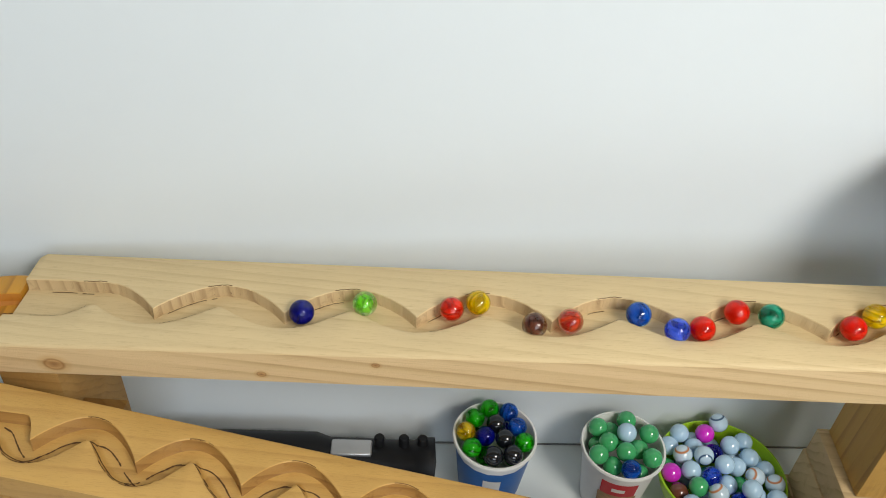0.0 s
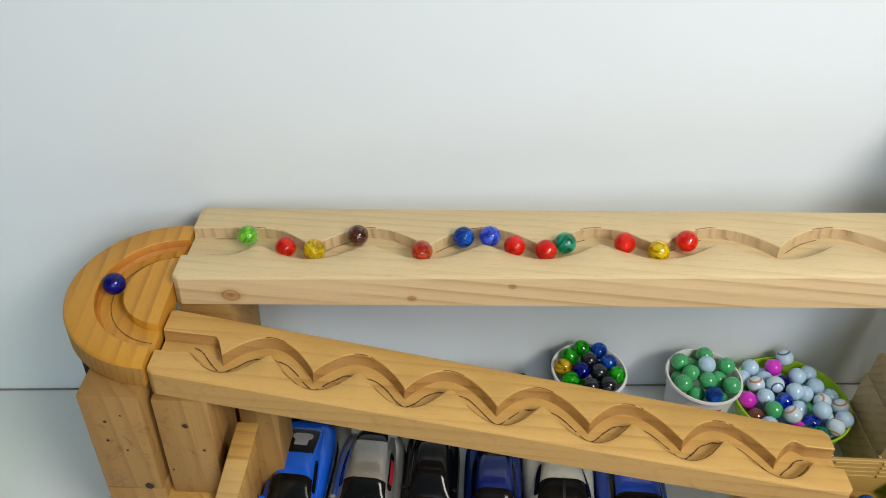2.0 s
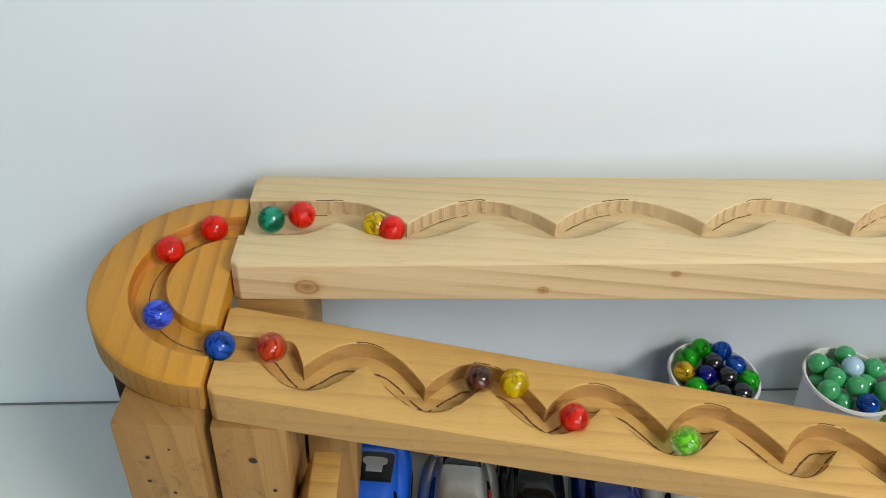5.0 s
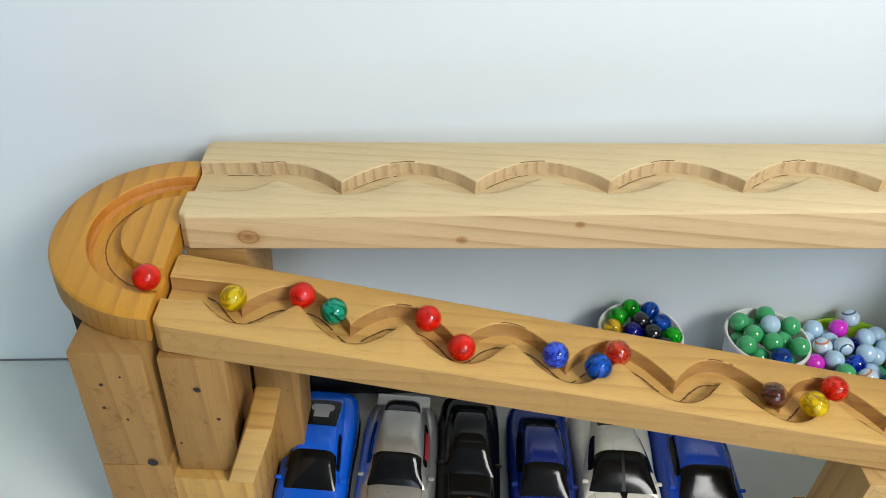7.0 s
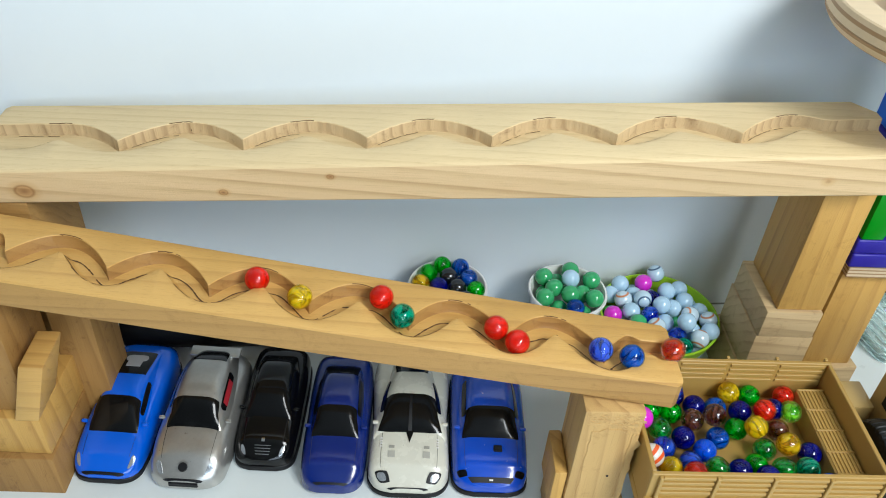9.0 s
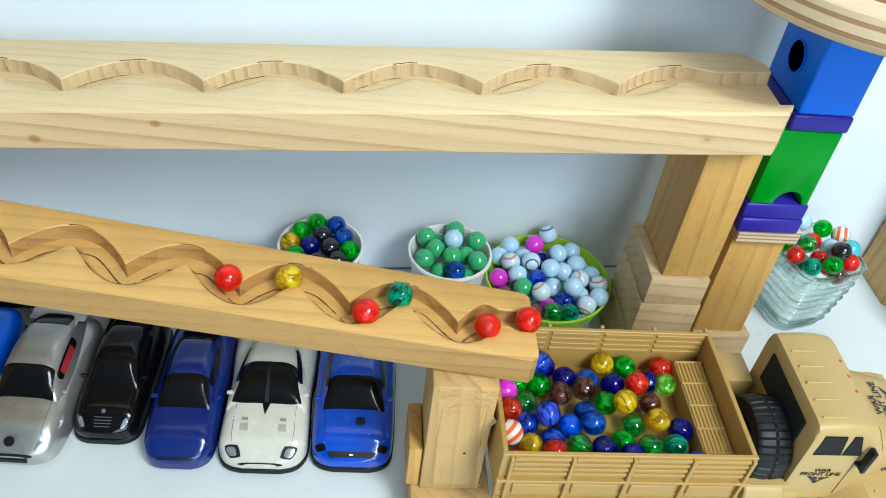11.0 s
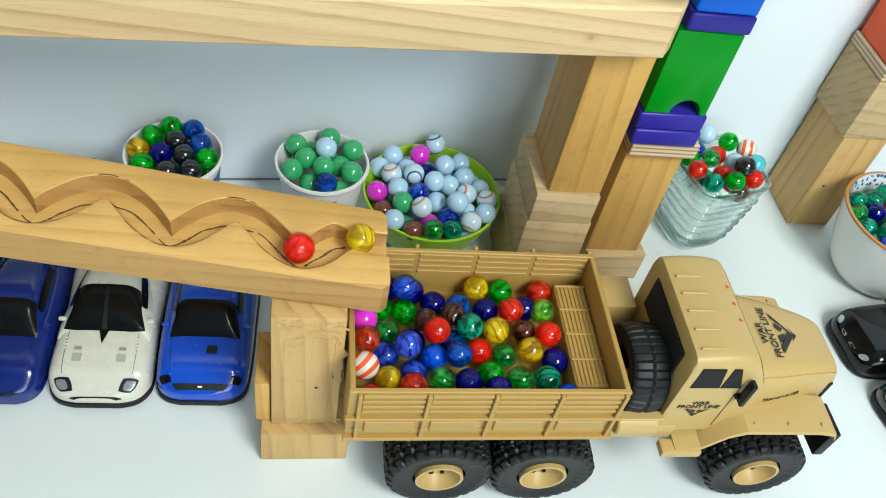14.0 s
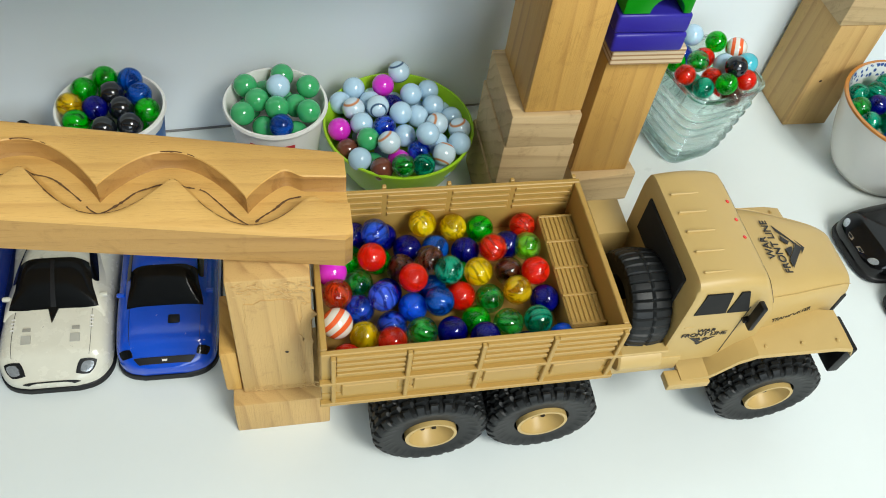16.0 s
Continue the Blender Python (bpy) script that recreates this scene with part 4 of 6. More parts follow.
def toy_car(name, m, label, paint_mat, L, W, deck, cabin, roof_w=0.72, e=0.42, skirt=True, windows=None, lights=None, extra=None, wheel_r=0.0115, low=0.005):
    """deck: (s, half width, height) rows of the body; cabin: (s, half width at the foot, height) rows of the roof line."""
    t = thing(name, label, "toy car", m, group="toy cars")
    deck = rounded_nose(deck)

    def body(s, u):
        hw, h = spline(deck, s)
        a = math.pi * u
        return (hw * W / 2 * sgn_pow(math.cos(a), e), L * s, low + (h - low) * abs(math.sin(a)) ** e * (0.94 + 0.06 * math.sin(a)))

    def top(s, u):
        hw, h = spline(cabin, s)
        s0, s1 = cabin[0][0], cabin[-1][0]
        base = spline(deck, s)[1] - 0.004
        a = math.pi * u
        k = abs(math.sin(a)) ** 0.45
        rise = max(0.0, h - base)
        w = hw * W / 2 * (1 - (1 - roof_w) * k * min(1, rise / 0.012))
        return (w * sgn_pow(math.cos(a), 0.38), L * s, base + rise * k * (0.95 + 0.05 * math.sin(a)))
    part("car_body", loft(lambda s, u: body(s ** 1.5, u), 48, 28), paint_mat, t, angle=50)
    s0, s1 = cabin[0][0], cabin[-1][0]
    part("cabin", loft(top, 30, 24, s0, s1), paint_mat, t, angle=50)
    win = windows or {}
    for wn, (a0, a1, b0, b1) in win.items():
        part(wn, patch(top, a0, a1, b0, b1, 0.0004, 12, 12, rd=0.3), M_GLASS_DARK, t, "dark tinted " + wn.replace("_", " "))
    for nm, a0, a1, b0, b1, mm, text in (lights or []):
        part(nm, patch(body, a0, a1, b0, b1, 0.0006, 8, 8, rd=0.9 if nm == "headlight" else 0.45), mm, t, text)
    if skirt:
        def lip(s, u):
            hw, h = spline(deck, s)
            a = math.pi * u
            return ((hw * W / 2 + 0.0009) * sgn_pow(math.cos(a), 0.3), L * s - 0.0008 * (s < 0.3), 0.0025 + 0.005 * abs(math.sin(a)) ** 0.3)
        part("skirt", loft(lambda s, u: lip(s ** 1.7, u), 40, 12), M_DARK, t, "black lower skirt")
    for sx in (-1, 1):
        for sy in (0.19, 0.80):
            car_wheel(t, sx * (W / 2 * 0.90 - 0.0045), L * sy, wheel_r * 0.86, 0.008)
        def mirror():
            b = box(0, 0.0050, 0, 0.0028, 0, 0.0028, 0.0011, 2)
            b.transform(Matrix.Translation((sx * W / 2 * 0.84 - 0.0025 + sx * 0.0008, L * (cabin[0][0] + 0.09), spline(deck, 0.5)[1] - 0.0025)))
            return b
        part("mirror", mirror(), paint_mat, t)
    for u in (0.36, 0.633):
        part("hood_seam", patch(body, 0.10, cabin[0][0] + 0.03, u, u + 0.004, 0.0002, 8, 2, 0.0004), M_SEAM, t, "thin hood gap")
    if extra:
        extra(t, body, top)
    return t


M_SEAM = paint("dark_panel_gap", (0.012, 0.012, 0.014), 0.5)


M_CAR_BLUE = paint("azure_car_paint", (0.003, 0.11, 0.68), 0.18, 0.0, coat=0.5, speck=0.05, wear=(0.02, 0.09, 0.3))
M_CAR_SILVER = paint("silver_car_paint", (0.50, 0.49, 0.46), 0.30, 0.75, coat=0.5, speck=0.08, scale=300)
M_CAR_BLACK = paint("black_car_paint", (0.003, 0.003, 0.0035), 0.12, coat=0.2, speck=0.2)
for dull in (M_CAR_BLACK, M_GLASS_DARK, M_DARK):
    dull.node_tree.nodes["Principled BSDF"].inputs["Specular IOR Level"].default_value = 0.3
M_CAR_NAVY = paint("navy_car_paint", (0.002, 0.016, 0.16), 0.18, 0.0, coat=0.4, speck=0.08, wear=(0.015, 0.035, 0.26))
M_CAR_CREAM = paint("worn_cream_car_paint", (0.64, 0.62, 0.52), 0.26, coat=0.3, speck=0.05, wear=(0.10, 0.10, 0.09))
M_CAR_ROYAL = paint("royal_blue_car_paint", (0.003, 0.065, 0.52), 0.17, 0.0, coat=0.5, speck=0.06, wear=(0.45, 0.48, 0.52))
M_CAR_DKGREEN = paint("dark_green_car_paint", (0.004, 0.03, 0.02), 0.18, coat=0.8, speck=0.1)
M_RED_SEAT = paint("red_interior", (0.35, 0.01, 0.02), 0.6)

# sports coupe, rear-engined
DECK_SPORT = [(0.0, 0.62, 0.011), (0.03, 0.82, 0.015), (0.12, 0.96, 0.021), (0.28, 1.0, 0.026), (0.5, 0.98, 0.029), (0.75, 1.0, 0.033), (0.93, 0.96, 0.032), (1.0, 0.84, 0.026)]
CAB_SPORT = [(0.20, 0.72, 0.020), (0.30, 0.80, 0.030), (0.42, 0.80, 0.0395), (0.55, 0.74, 0.0415), (0.70, 0.70, 0.0395), (0.88, 0.64, 0.034), (0.95, 0.58, 0.031)]
WIN_SPORT = {"windshield": (0.215, 0.44, 0.13, 0.87), "rear_window": (0.62, 0.86, 0.24, 0.76), "side_window": (0.36, 0.60, 0.03, 0.125), "side_window_far": (0.36, 0.60, 0.875, 0.97)}
HEAD = [("headlight", 0.045, 0.115, 0.26, 0.33, M_LAMP, "clear headlight"), ("headlight", 0.045, 0.115, 0.67, 0.74, M_LAMP, "clear headlight"), ("grille", 0.004, 0.02, 0.22, 0.78, M_DARK, "black lower grille")]


def sport_extra(t, body, top):
    grey = paint("grey_engine", (0.35, 0.35, 0.36), 0.5)
    part("engine_cap", patch(top, 0.745, 0.812, 0.415, 0.585, 0.0009, 8, 8, rd=1.0), grey, t, "grey engine piece under the rear window")
    part("engine_stem", patch(top, 0.690, 0.755, 0.470, 0.530, 0.0009, 4, 4), grey, t, "grey engine piece under the rear window")


toy_car("sports_car", pose(-0.2095, 0.2595, 0.0, 0, 0, -3), "bright blue toy sports car with black windows", M_CAR_BLUE, 0.124, 0.054, DECK_SPORT, CAB_SPORT, windows=WIN_SPORT, lights=HEAD, extra=sport_extra, roof_w=0.72)

DECK_BEETLE = [(0.0, 0.66, 0.014), (0.03, 0.84, 0.019), (0.12, 0.95, 0.027), (0.26, 1.0, 0.032), (0.5, 1.0, 0.033), (0.75, 1.0, 0.033), (0.92, 0.90, 0.028), (1.0, 0.70, 0.020)]
CAB_BEETLE = [(0.25, 0.74, 0.026), (0.32, 0.80, 0.036), (0.43, 0.82, 0.0475), (0.58, 0.80, 0.0505), (0.74, 0.74, 0.048), (0.90, 0.62, 0.037), (0.98, 0.50, 0.026)]
WIN_BEETLE = {"windshield": (0.28, 0.43, 0.17, 0.83), "rear_window": (0.73, 0.88, 0.27, 0.73), "side_window": (0.40, 0.68, 0.03, 0.14), "side_window_far": (0.40, 0.68, 0.86, 0.97)}


def beetle_extra(t, body, top):
    part("spoiler", box(-0.021, 0.021, 0.106, 0.117, 0.0375, 0.0400, 0.0012), M_CAR_SILVER, t, "silver rear spoiler")
    part("side_seat", patch(top, 0.44, 0.62, 0.035, 0.11, 0.0009, 4, 4), M_RED_SEAT, t, "red seat behind the side window")
    part("badge", lathe([(0.0, 0.0), (0.0035, 0.0), (0.0035, 0.001), (0.0, 0.001)], 20, None, Matrix.Translation((0, 0.0062, 0.0232)) @ Matrix.Rotation(radians(38), 4, "X")), M_DARK, t, "round dark badge")
    part("plate", box(-0.011, 0.011, -0.0012, 0.001, 0.0085, 0.0125, 0.0003, 1), M_DARK, t, "blank dark plate")


toy_car("beetle_car", pose(-0.1475, 0.2535, 0.0, 0, 0, -3), "silver toy beetle car with a red interior", M_CAR_SILVER, 0.128, 0.060, DECK_BEETLE, CAB_BEETLE, windows=WIN_BEETLE,
        lights=[("headlight", 0.03, 0.09, 0.29, 0.37, M_LAMP, "round clear headlight"), ("headlight", 0.03, 0.09, 0.63, 0.71, M_LAMP, "round clear headlight"), ("bumper_gap", 0.002, 0.012, 0.25, 0.75, M_DARK, "black bumper opening")], extra=beetle_extra, roof_w=0.70, e=0.5, skirt=False, wheel_r=0.0125)

DECK_SEDAN = [(0.0, 0.70, 0.015), (0.03, 0.86, 0.020), (0.12, 0.96, 0.025), (0.30, 1.0, 0.028), (0.5, 1.0, 0.030), (0.75, 1.0, 0.031), (0.95, 0.94, 0.029), (1.0, 0.82, 0.024)]
CAB_SEDAN = [(0.255, 0.80, 0.0235), (0.33, 0.82, 0.0315), (0.45, 0.82, 0.0415), (0.60, 0.80, 0.0435), (0.72, 0.76, 0.041), (0.84, 0.66, 0.032), (0.90, 0.60, 0.028)]
WIN_SEDAN = {"windshield": (0.280, 0.450, 0.14, 0.86), "rear_window": (0.72, 0.83, 0.20, 0.80), "side_window": (0.42, 0.70, 0.03, 0.14), "side_window_far": (0.42, 0.70, 0.86, 0.97)}


def black_extra(t, body, top):
    part("hood_badge", patch(body, 0.10, 0.12, 0.499, 0.501, 0.0008, 4, 4), M_CHROME, t, "small chrome hood emblem")
    for k in range(4):
        part("grille_bar", patch(body, 0.03 + 0.016 * k, 0.034 + 0.016 * k, 0.475, 0.525, 0.0006, 2, 6), M_CHROME, t, "chrome grille bar")


toy_car("toy_car", pose(-0.0915, 0.2735, 0.0, 0, 0, -2), "glossy black toy saloon car with round headlights", M_CAR_BLACK, 0.112, 0.049, DECK_SEDAN, CAB_SEDAN, windows=WIN_SEDAN,
        lights=[("headlight", 0.03, 0.085, 0.30, 0.37, M_LAMP, "round clear headlight"), ("headlight", 0.03, 0.085, 0.63, 0.70, M_LAMP, "round clear headlight")], extra=black_extra, e=0.5)


def navy_extra(t, body, top):
    for u in (0.40, 0.56):
        part("hood_line", patch(body, 0.13, 0.21, u, u + 0.04, 0.0007, 3, 3), M_CAR_NAVY, t)
    part("grille", patch(body, 0.004, 0.016, 0.3, 0.7, 0.0005, 3, 6), M_DARK, t, "black grille")


toy_car("toy_car", pose(-0.0365, 0.2515, 0.0, 0, 0, -1.5), "navy blue toy coupe with grey windows", M_CAR_NAVY, 0.126, 0.051, DECK_SEDAN, CAB_SEDAN, windows=WIN_SEDAN, lights=[("headlight", 0.02, 0.05, 0.27, 0.38, M_CAR_NAVY, "painted headlight"), ("headlight", 0.02, 0.05, 0.62, 0.73, M_CAR_NAVY, "painted headlight")], extra=navy_extra, roof_w=0.70, skirt=False)

DECK_WIDE = [(0.0, 0.66, 0.013), (0.03, 0.86, 0.018), (0.12, 0.98, 0.024), (0.28, 0.98, 0.028), (0.5, 0.94, 0.030), (0.75, 1.0, 0.032), (0.94, 0.97, 0.031), (1.0, 0.86, 0.026)]
CAB_WIDE = [(0.29, 0.90, 0.024), (0.38, 0.90, 0.034), (0.50, 0.84, 0.0425), (0.61, 0.76, 0.044), (0.74, 0.64, 0.041), (0.88, 0.56, 0.033), (0.93, 0.52, 0.030)]
WIN_WIDE = {"windshield": (0.325, 0.535, 0.13, 0.87), "rear_window": (0.74, 0.87, 0.22, 0.78), "side_window": (0.45, 0.68, 0.03, 0.14), "side_window_far": (0.45, 0.68, 0.86, 0.97)}


def cream_extra(t, body, top):
    # vents lie flat on the hood; darker cream paints the shade within them
    for u in (0.435, 0.525):
        part("hood_vent", patch(body, 0.155, 0.195, u, u + 0.04, 0.0007, 3, 3), paint("shaded_vent", (0.40, 0.39, 0.34), 0.5), t, "hood vent with its shade painted in")
        part("hood_vent", patch(body, 0.215, 0.23, u + 0.004, u + 0.036, 0.0008, 3, 3), paint("shaded_slot", (0.30, 0.29, 0.25), 0.5), t, "hood slot with its shade painted in")
    for k in range(4):
        for u in (0.345, 0.625):
            part("gill", patch(body, 0.225 + 0.018 * k, 0.231 + 0.018 * k, u, u + 0.03, 0.0008, 2, 3), M_LABEL_PALE, t)
    own = bmesh.new()
    vs = [own.verts.new(v) for v in ((-0.0032, 0.0425, 0.0296), (0.0032, 0.0425, 0.0296), (0.0, 0.032, 0.0286))]
    own.faces.new(vs)
    r = bmesh.ops.extrude_face_region(own, geom=own.faces[:])
    bmesh.ops.translate(own, vec=(0, 0, -0.0018), verts=[g for g in r["geom"] if isinstance(g, bmesh.types.BMVert)])
    part("hood_wedge", own, M_GLASS_DARK, t, "dark wedge at the windshield foot")
    part("wiper", patch(top, 0.31, 0.52, 0.4998, 0.5002, 0.0007, 8, 2), M_DARK, t, "dark windshield seam")
    part("bumper_gap", patch(body, 0.001, 0.007, 0.2, 0.8, 0.0006, 2, 8), M_DARK, t, "black bumper opening")


toy_car("sports_car", pose(0.0225, 0.2510, 0.0, 0, 0, -1), "worn cream toy sports car with a vented hood", M_CAR_CREAM, 0.128, 0.064, DECK_WIDE, CAB_WIDE, windows=WIN_WIDE,
        lights=[("lamp_bezel", 0.028, 0.086, 0.250, 0.430, M_DARK, "black headlight bezel"), ("lamp_bezel", 0.028, 0.086, 0.570, 0.750, M_DARK, "black headlight bezel")], extra=lambda t, b, c: (cream_extra(t, b, c), [part("headlight", patch(b, 0.036, 0.078, u, u + 0.12, 0.0013, 8, 8, rd=0.7), M_LAMP, t, "clear headlight") for u in (0.280, 0.600)]), roof_w=0.68)


def royal_extra(t, body, top):
    part("hood_scoop", box(0.002, 0.009, 0.024, 0.030, 0.0252, 0.0279, 0.001), M_DARK, t, "small dark hood scoop")
    part("scoop_hole", box(-0.006, -0.003, 0.024, 0.027, 0.0252, 0.0266, 0.0008), M_DARK, t, "small dark hole in the hood")
    part("grille", patch(body, 0.018, 0.046, 0.36, 0.64, 0.0006, 3, 8), M_DARK, t, "black front grille")
    part("emblem", patch(body, 0.028, 0.036, 0.4996, 0.5004, 0.0010, 2, 2), M_LABEL_PALE, t, "small pale emblem")


toy_car("toy_car", pose(0.0865, 0.2530, 0.0, 0, 0, -1), "scuffed royal blue toy rally saloon", M_CAR_ROYAL, 0.126, 0.061, DECK_SEDAN, CAB_SEDAN, windows={**WIN_SEDAN, "windshield": (0.270, 0.455, 0.12, 0.88)},
        lights=[("swept_headlight", 0.050, 0.085, 0.19, 0.37, M_GLASS_DARK, "dark swept headlight"), ("swept_headlight", 0.050, 0.085, 0.63, 0.81, M_GLASS_DARK, "dark swept headlight")], extra=royal_extra)


def kidney_extra(t, body, top):
    for u in (0.445, 0.505):
        part("grille_ring", patch(body, 0.006, 0.022, u, u + 0.05, 0.0007, 3, 4), M_CHROME, t, "chrome grille ring")
        part("grille", patch(body, 0.009, 0.019, u + 0.008, u + 0.042, 0.0012, 3, 4), M_DARK, t, "black grille")


toy_car("toy_car", pose(0.578, 0.305, 0.0, 0, 0, -86), "glossy black toy saloon with a twin grille", M_CAR_BLACK, 0.128, 0.060, DECK_SEDAN, CAB_SEDAN, windows=WIN_SEDAN,
        lights=[("headlight", 0.02, 0.06, 0.25, 0.38, M_LAMP, "clear headlight"), ("headlight", 0.02, 0.06, 0.62, 0.75, M_LAMP, "clear headlight")], extra=kidney_extra)
toy_car("toy_car", pose(0.588, 0.238, 0.0, 0, 0, -80), "dark green toy classic car with a chrome grille", M_CAR_DKGREEN, 0.118, 0.056, DECK_BEETLE, CAB_BEETLE, windows=WIN_BEETLE,
        lights=[("headlight", 0.03, 0.085, 0.29, 0.37, M_LAMP, "round cream headlight"), ("headlight", 0.03, 0.085, 0.63, 0.71, M_LAMP, "round cream headlight"), ("grille", 0.01, 0.03, 0.3, 0.7, M_CHROME, "chrome grille")], e=0.5)


# ---- army truck ----
M_TAN = paint("sand_plastic", (0.50, 0.345, 0.125), 0.42, speck=0.04, scale=40)
M_TAN2 = paint("sand_plastic_bed", (0.43, 0.262, 0.065), 0.45, speck=0.05, scale=40)
M_PRINT = paint("black_print", (0.015, 0.013, 0.012), 0.5)
# near-black that paints the shade inside the cab on its window slabs
M_HOLLOW_SHADE = paint("painted_hollow_shade", (0.002, 0.002, 0.002), 0.8)
M_REDLENS = paint("red_lens", (0.7, 0.02, 0.01), 0.2, coat=0.5)


def tyre_bm(r, w, ribbed=False):
    """An off-road tyre with moulded tread, its axle along y."""
    bm = bmesh.new()
    blocks, per, nw = (34, 6, 26) if ribbed else (26, 8, 30)
    rows = []
    for i in range(blocks * per):
        a = 2 * math.pi * i / (blocks * per)
        row = [bm.verts.new((r * 0.5 * math.cos(a), -w * 0.43, r * 0.5 * math.sin(a)))]
        for j in range(nw + 1):
            v = -1 + 2 * j / nw
            # shoulder curve: flat over the tread, round at the sides
            vv = abs(v)
            if vv < 0.72:
                rr, y = r * (0.955 - (0.05 if ribbed else 0.015) * (vv / 0.72) ** 2), v / 0.72 * w * 0.44
            else:
                s = (vv - 0.72) / 0.28
                rr, y = r * ((0.905 if ribbed else 0.94) - 0.32 * s ** 1.3), math.copysign(w * (0.44 + 0.06 * math.sin(math.pi * min(1, s * 1.2))), v)
            ph = (i % per) / per
            band = i // per
            if ribbed:
                tread = 0.0010 * (0.0 < ph) * (vv > 0.05) * (vv < 0.86)
            else:
                slot = 0 if vv < 0.26 else (1 if vv < 0.52 else 2)
                shift = (ph + 0.5 * (slot % 2) + 0.9 * v * (slot < 2)) % 1.0
                edge = min(abs(vv - 0.26), abs(vv - 0.52)) < 0.04 or (slot == 0 and vv < 0.04)
                tread = (0.0022 if vv < 0.72 else 0.0012) * (shift > 0.26) * (not edge) * (vv < 0.88)
            rr += tread
            row.append(bm.verts.new((rr * math.cos(a), y, rr * math.sin(a))))
        row.append(bm.verts.new((r * 0.5 * math.cos(a), w * 0.43, r * 0.5 * math.sin(a))))
        rows.append(row)
    m = len(rows[0])
    for a, b in zip(rows, rows[1:] + rows[:1]):
        for j in range(m):
            bm.faces.new((a[j], a[(j + 1) % m], b[(j + 1) % m], b[j]))
    return bm


def rim_bm(r, w):
    bm = lathe([(0.0, -w * 0.18), (r * 0.20, -w * 0.18), (r * 0.24, -w * 0.14), (r * 0.62, -w * 0.20), (r * 0.84, -w * 0.40), (r * 0.88, -w * 0.50), (r, -w * 0.50), (r, w * 0.5), (0.0, w * 0.5)], 36)
    bm.transform(Matrix.Rotation(radians(-90), 4, "X"))
    return bm


def text_mesh(words, size, name):
    c = bpy.data.curves.new(name, "FONT")
    c.body, c.size, c.align_x, c.align_y, c.extrude, c.offset = words, size, "CENTER", "CENTER", 0.00012, size * 0.012
    ob = bpy.data.objects.new(name, c)
    me = bpy.data.meshes.new_from_object(ob)
    bpy.data.objects.remove(ob)
    bpy.data.curves.remove(c)
    me.materials.append(M_PRINT)
    return me


def lettering(words, size, m, parent):
    ob = new("lettering", text_mesh(words, size, "lettering"))
    ob.parent = parent
    ob.matrix_local = m
    return tagged(ob, "black printed words")


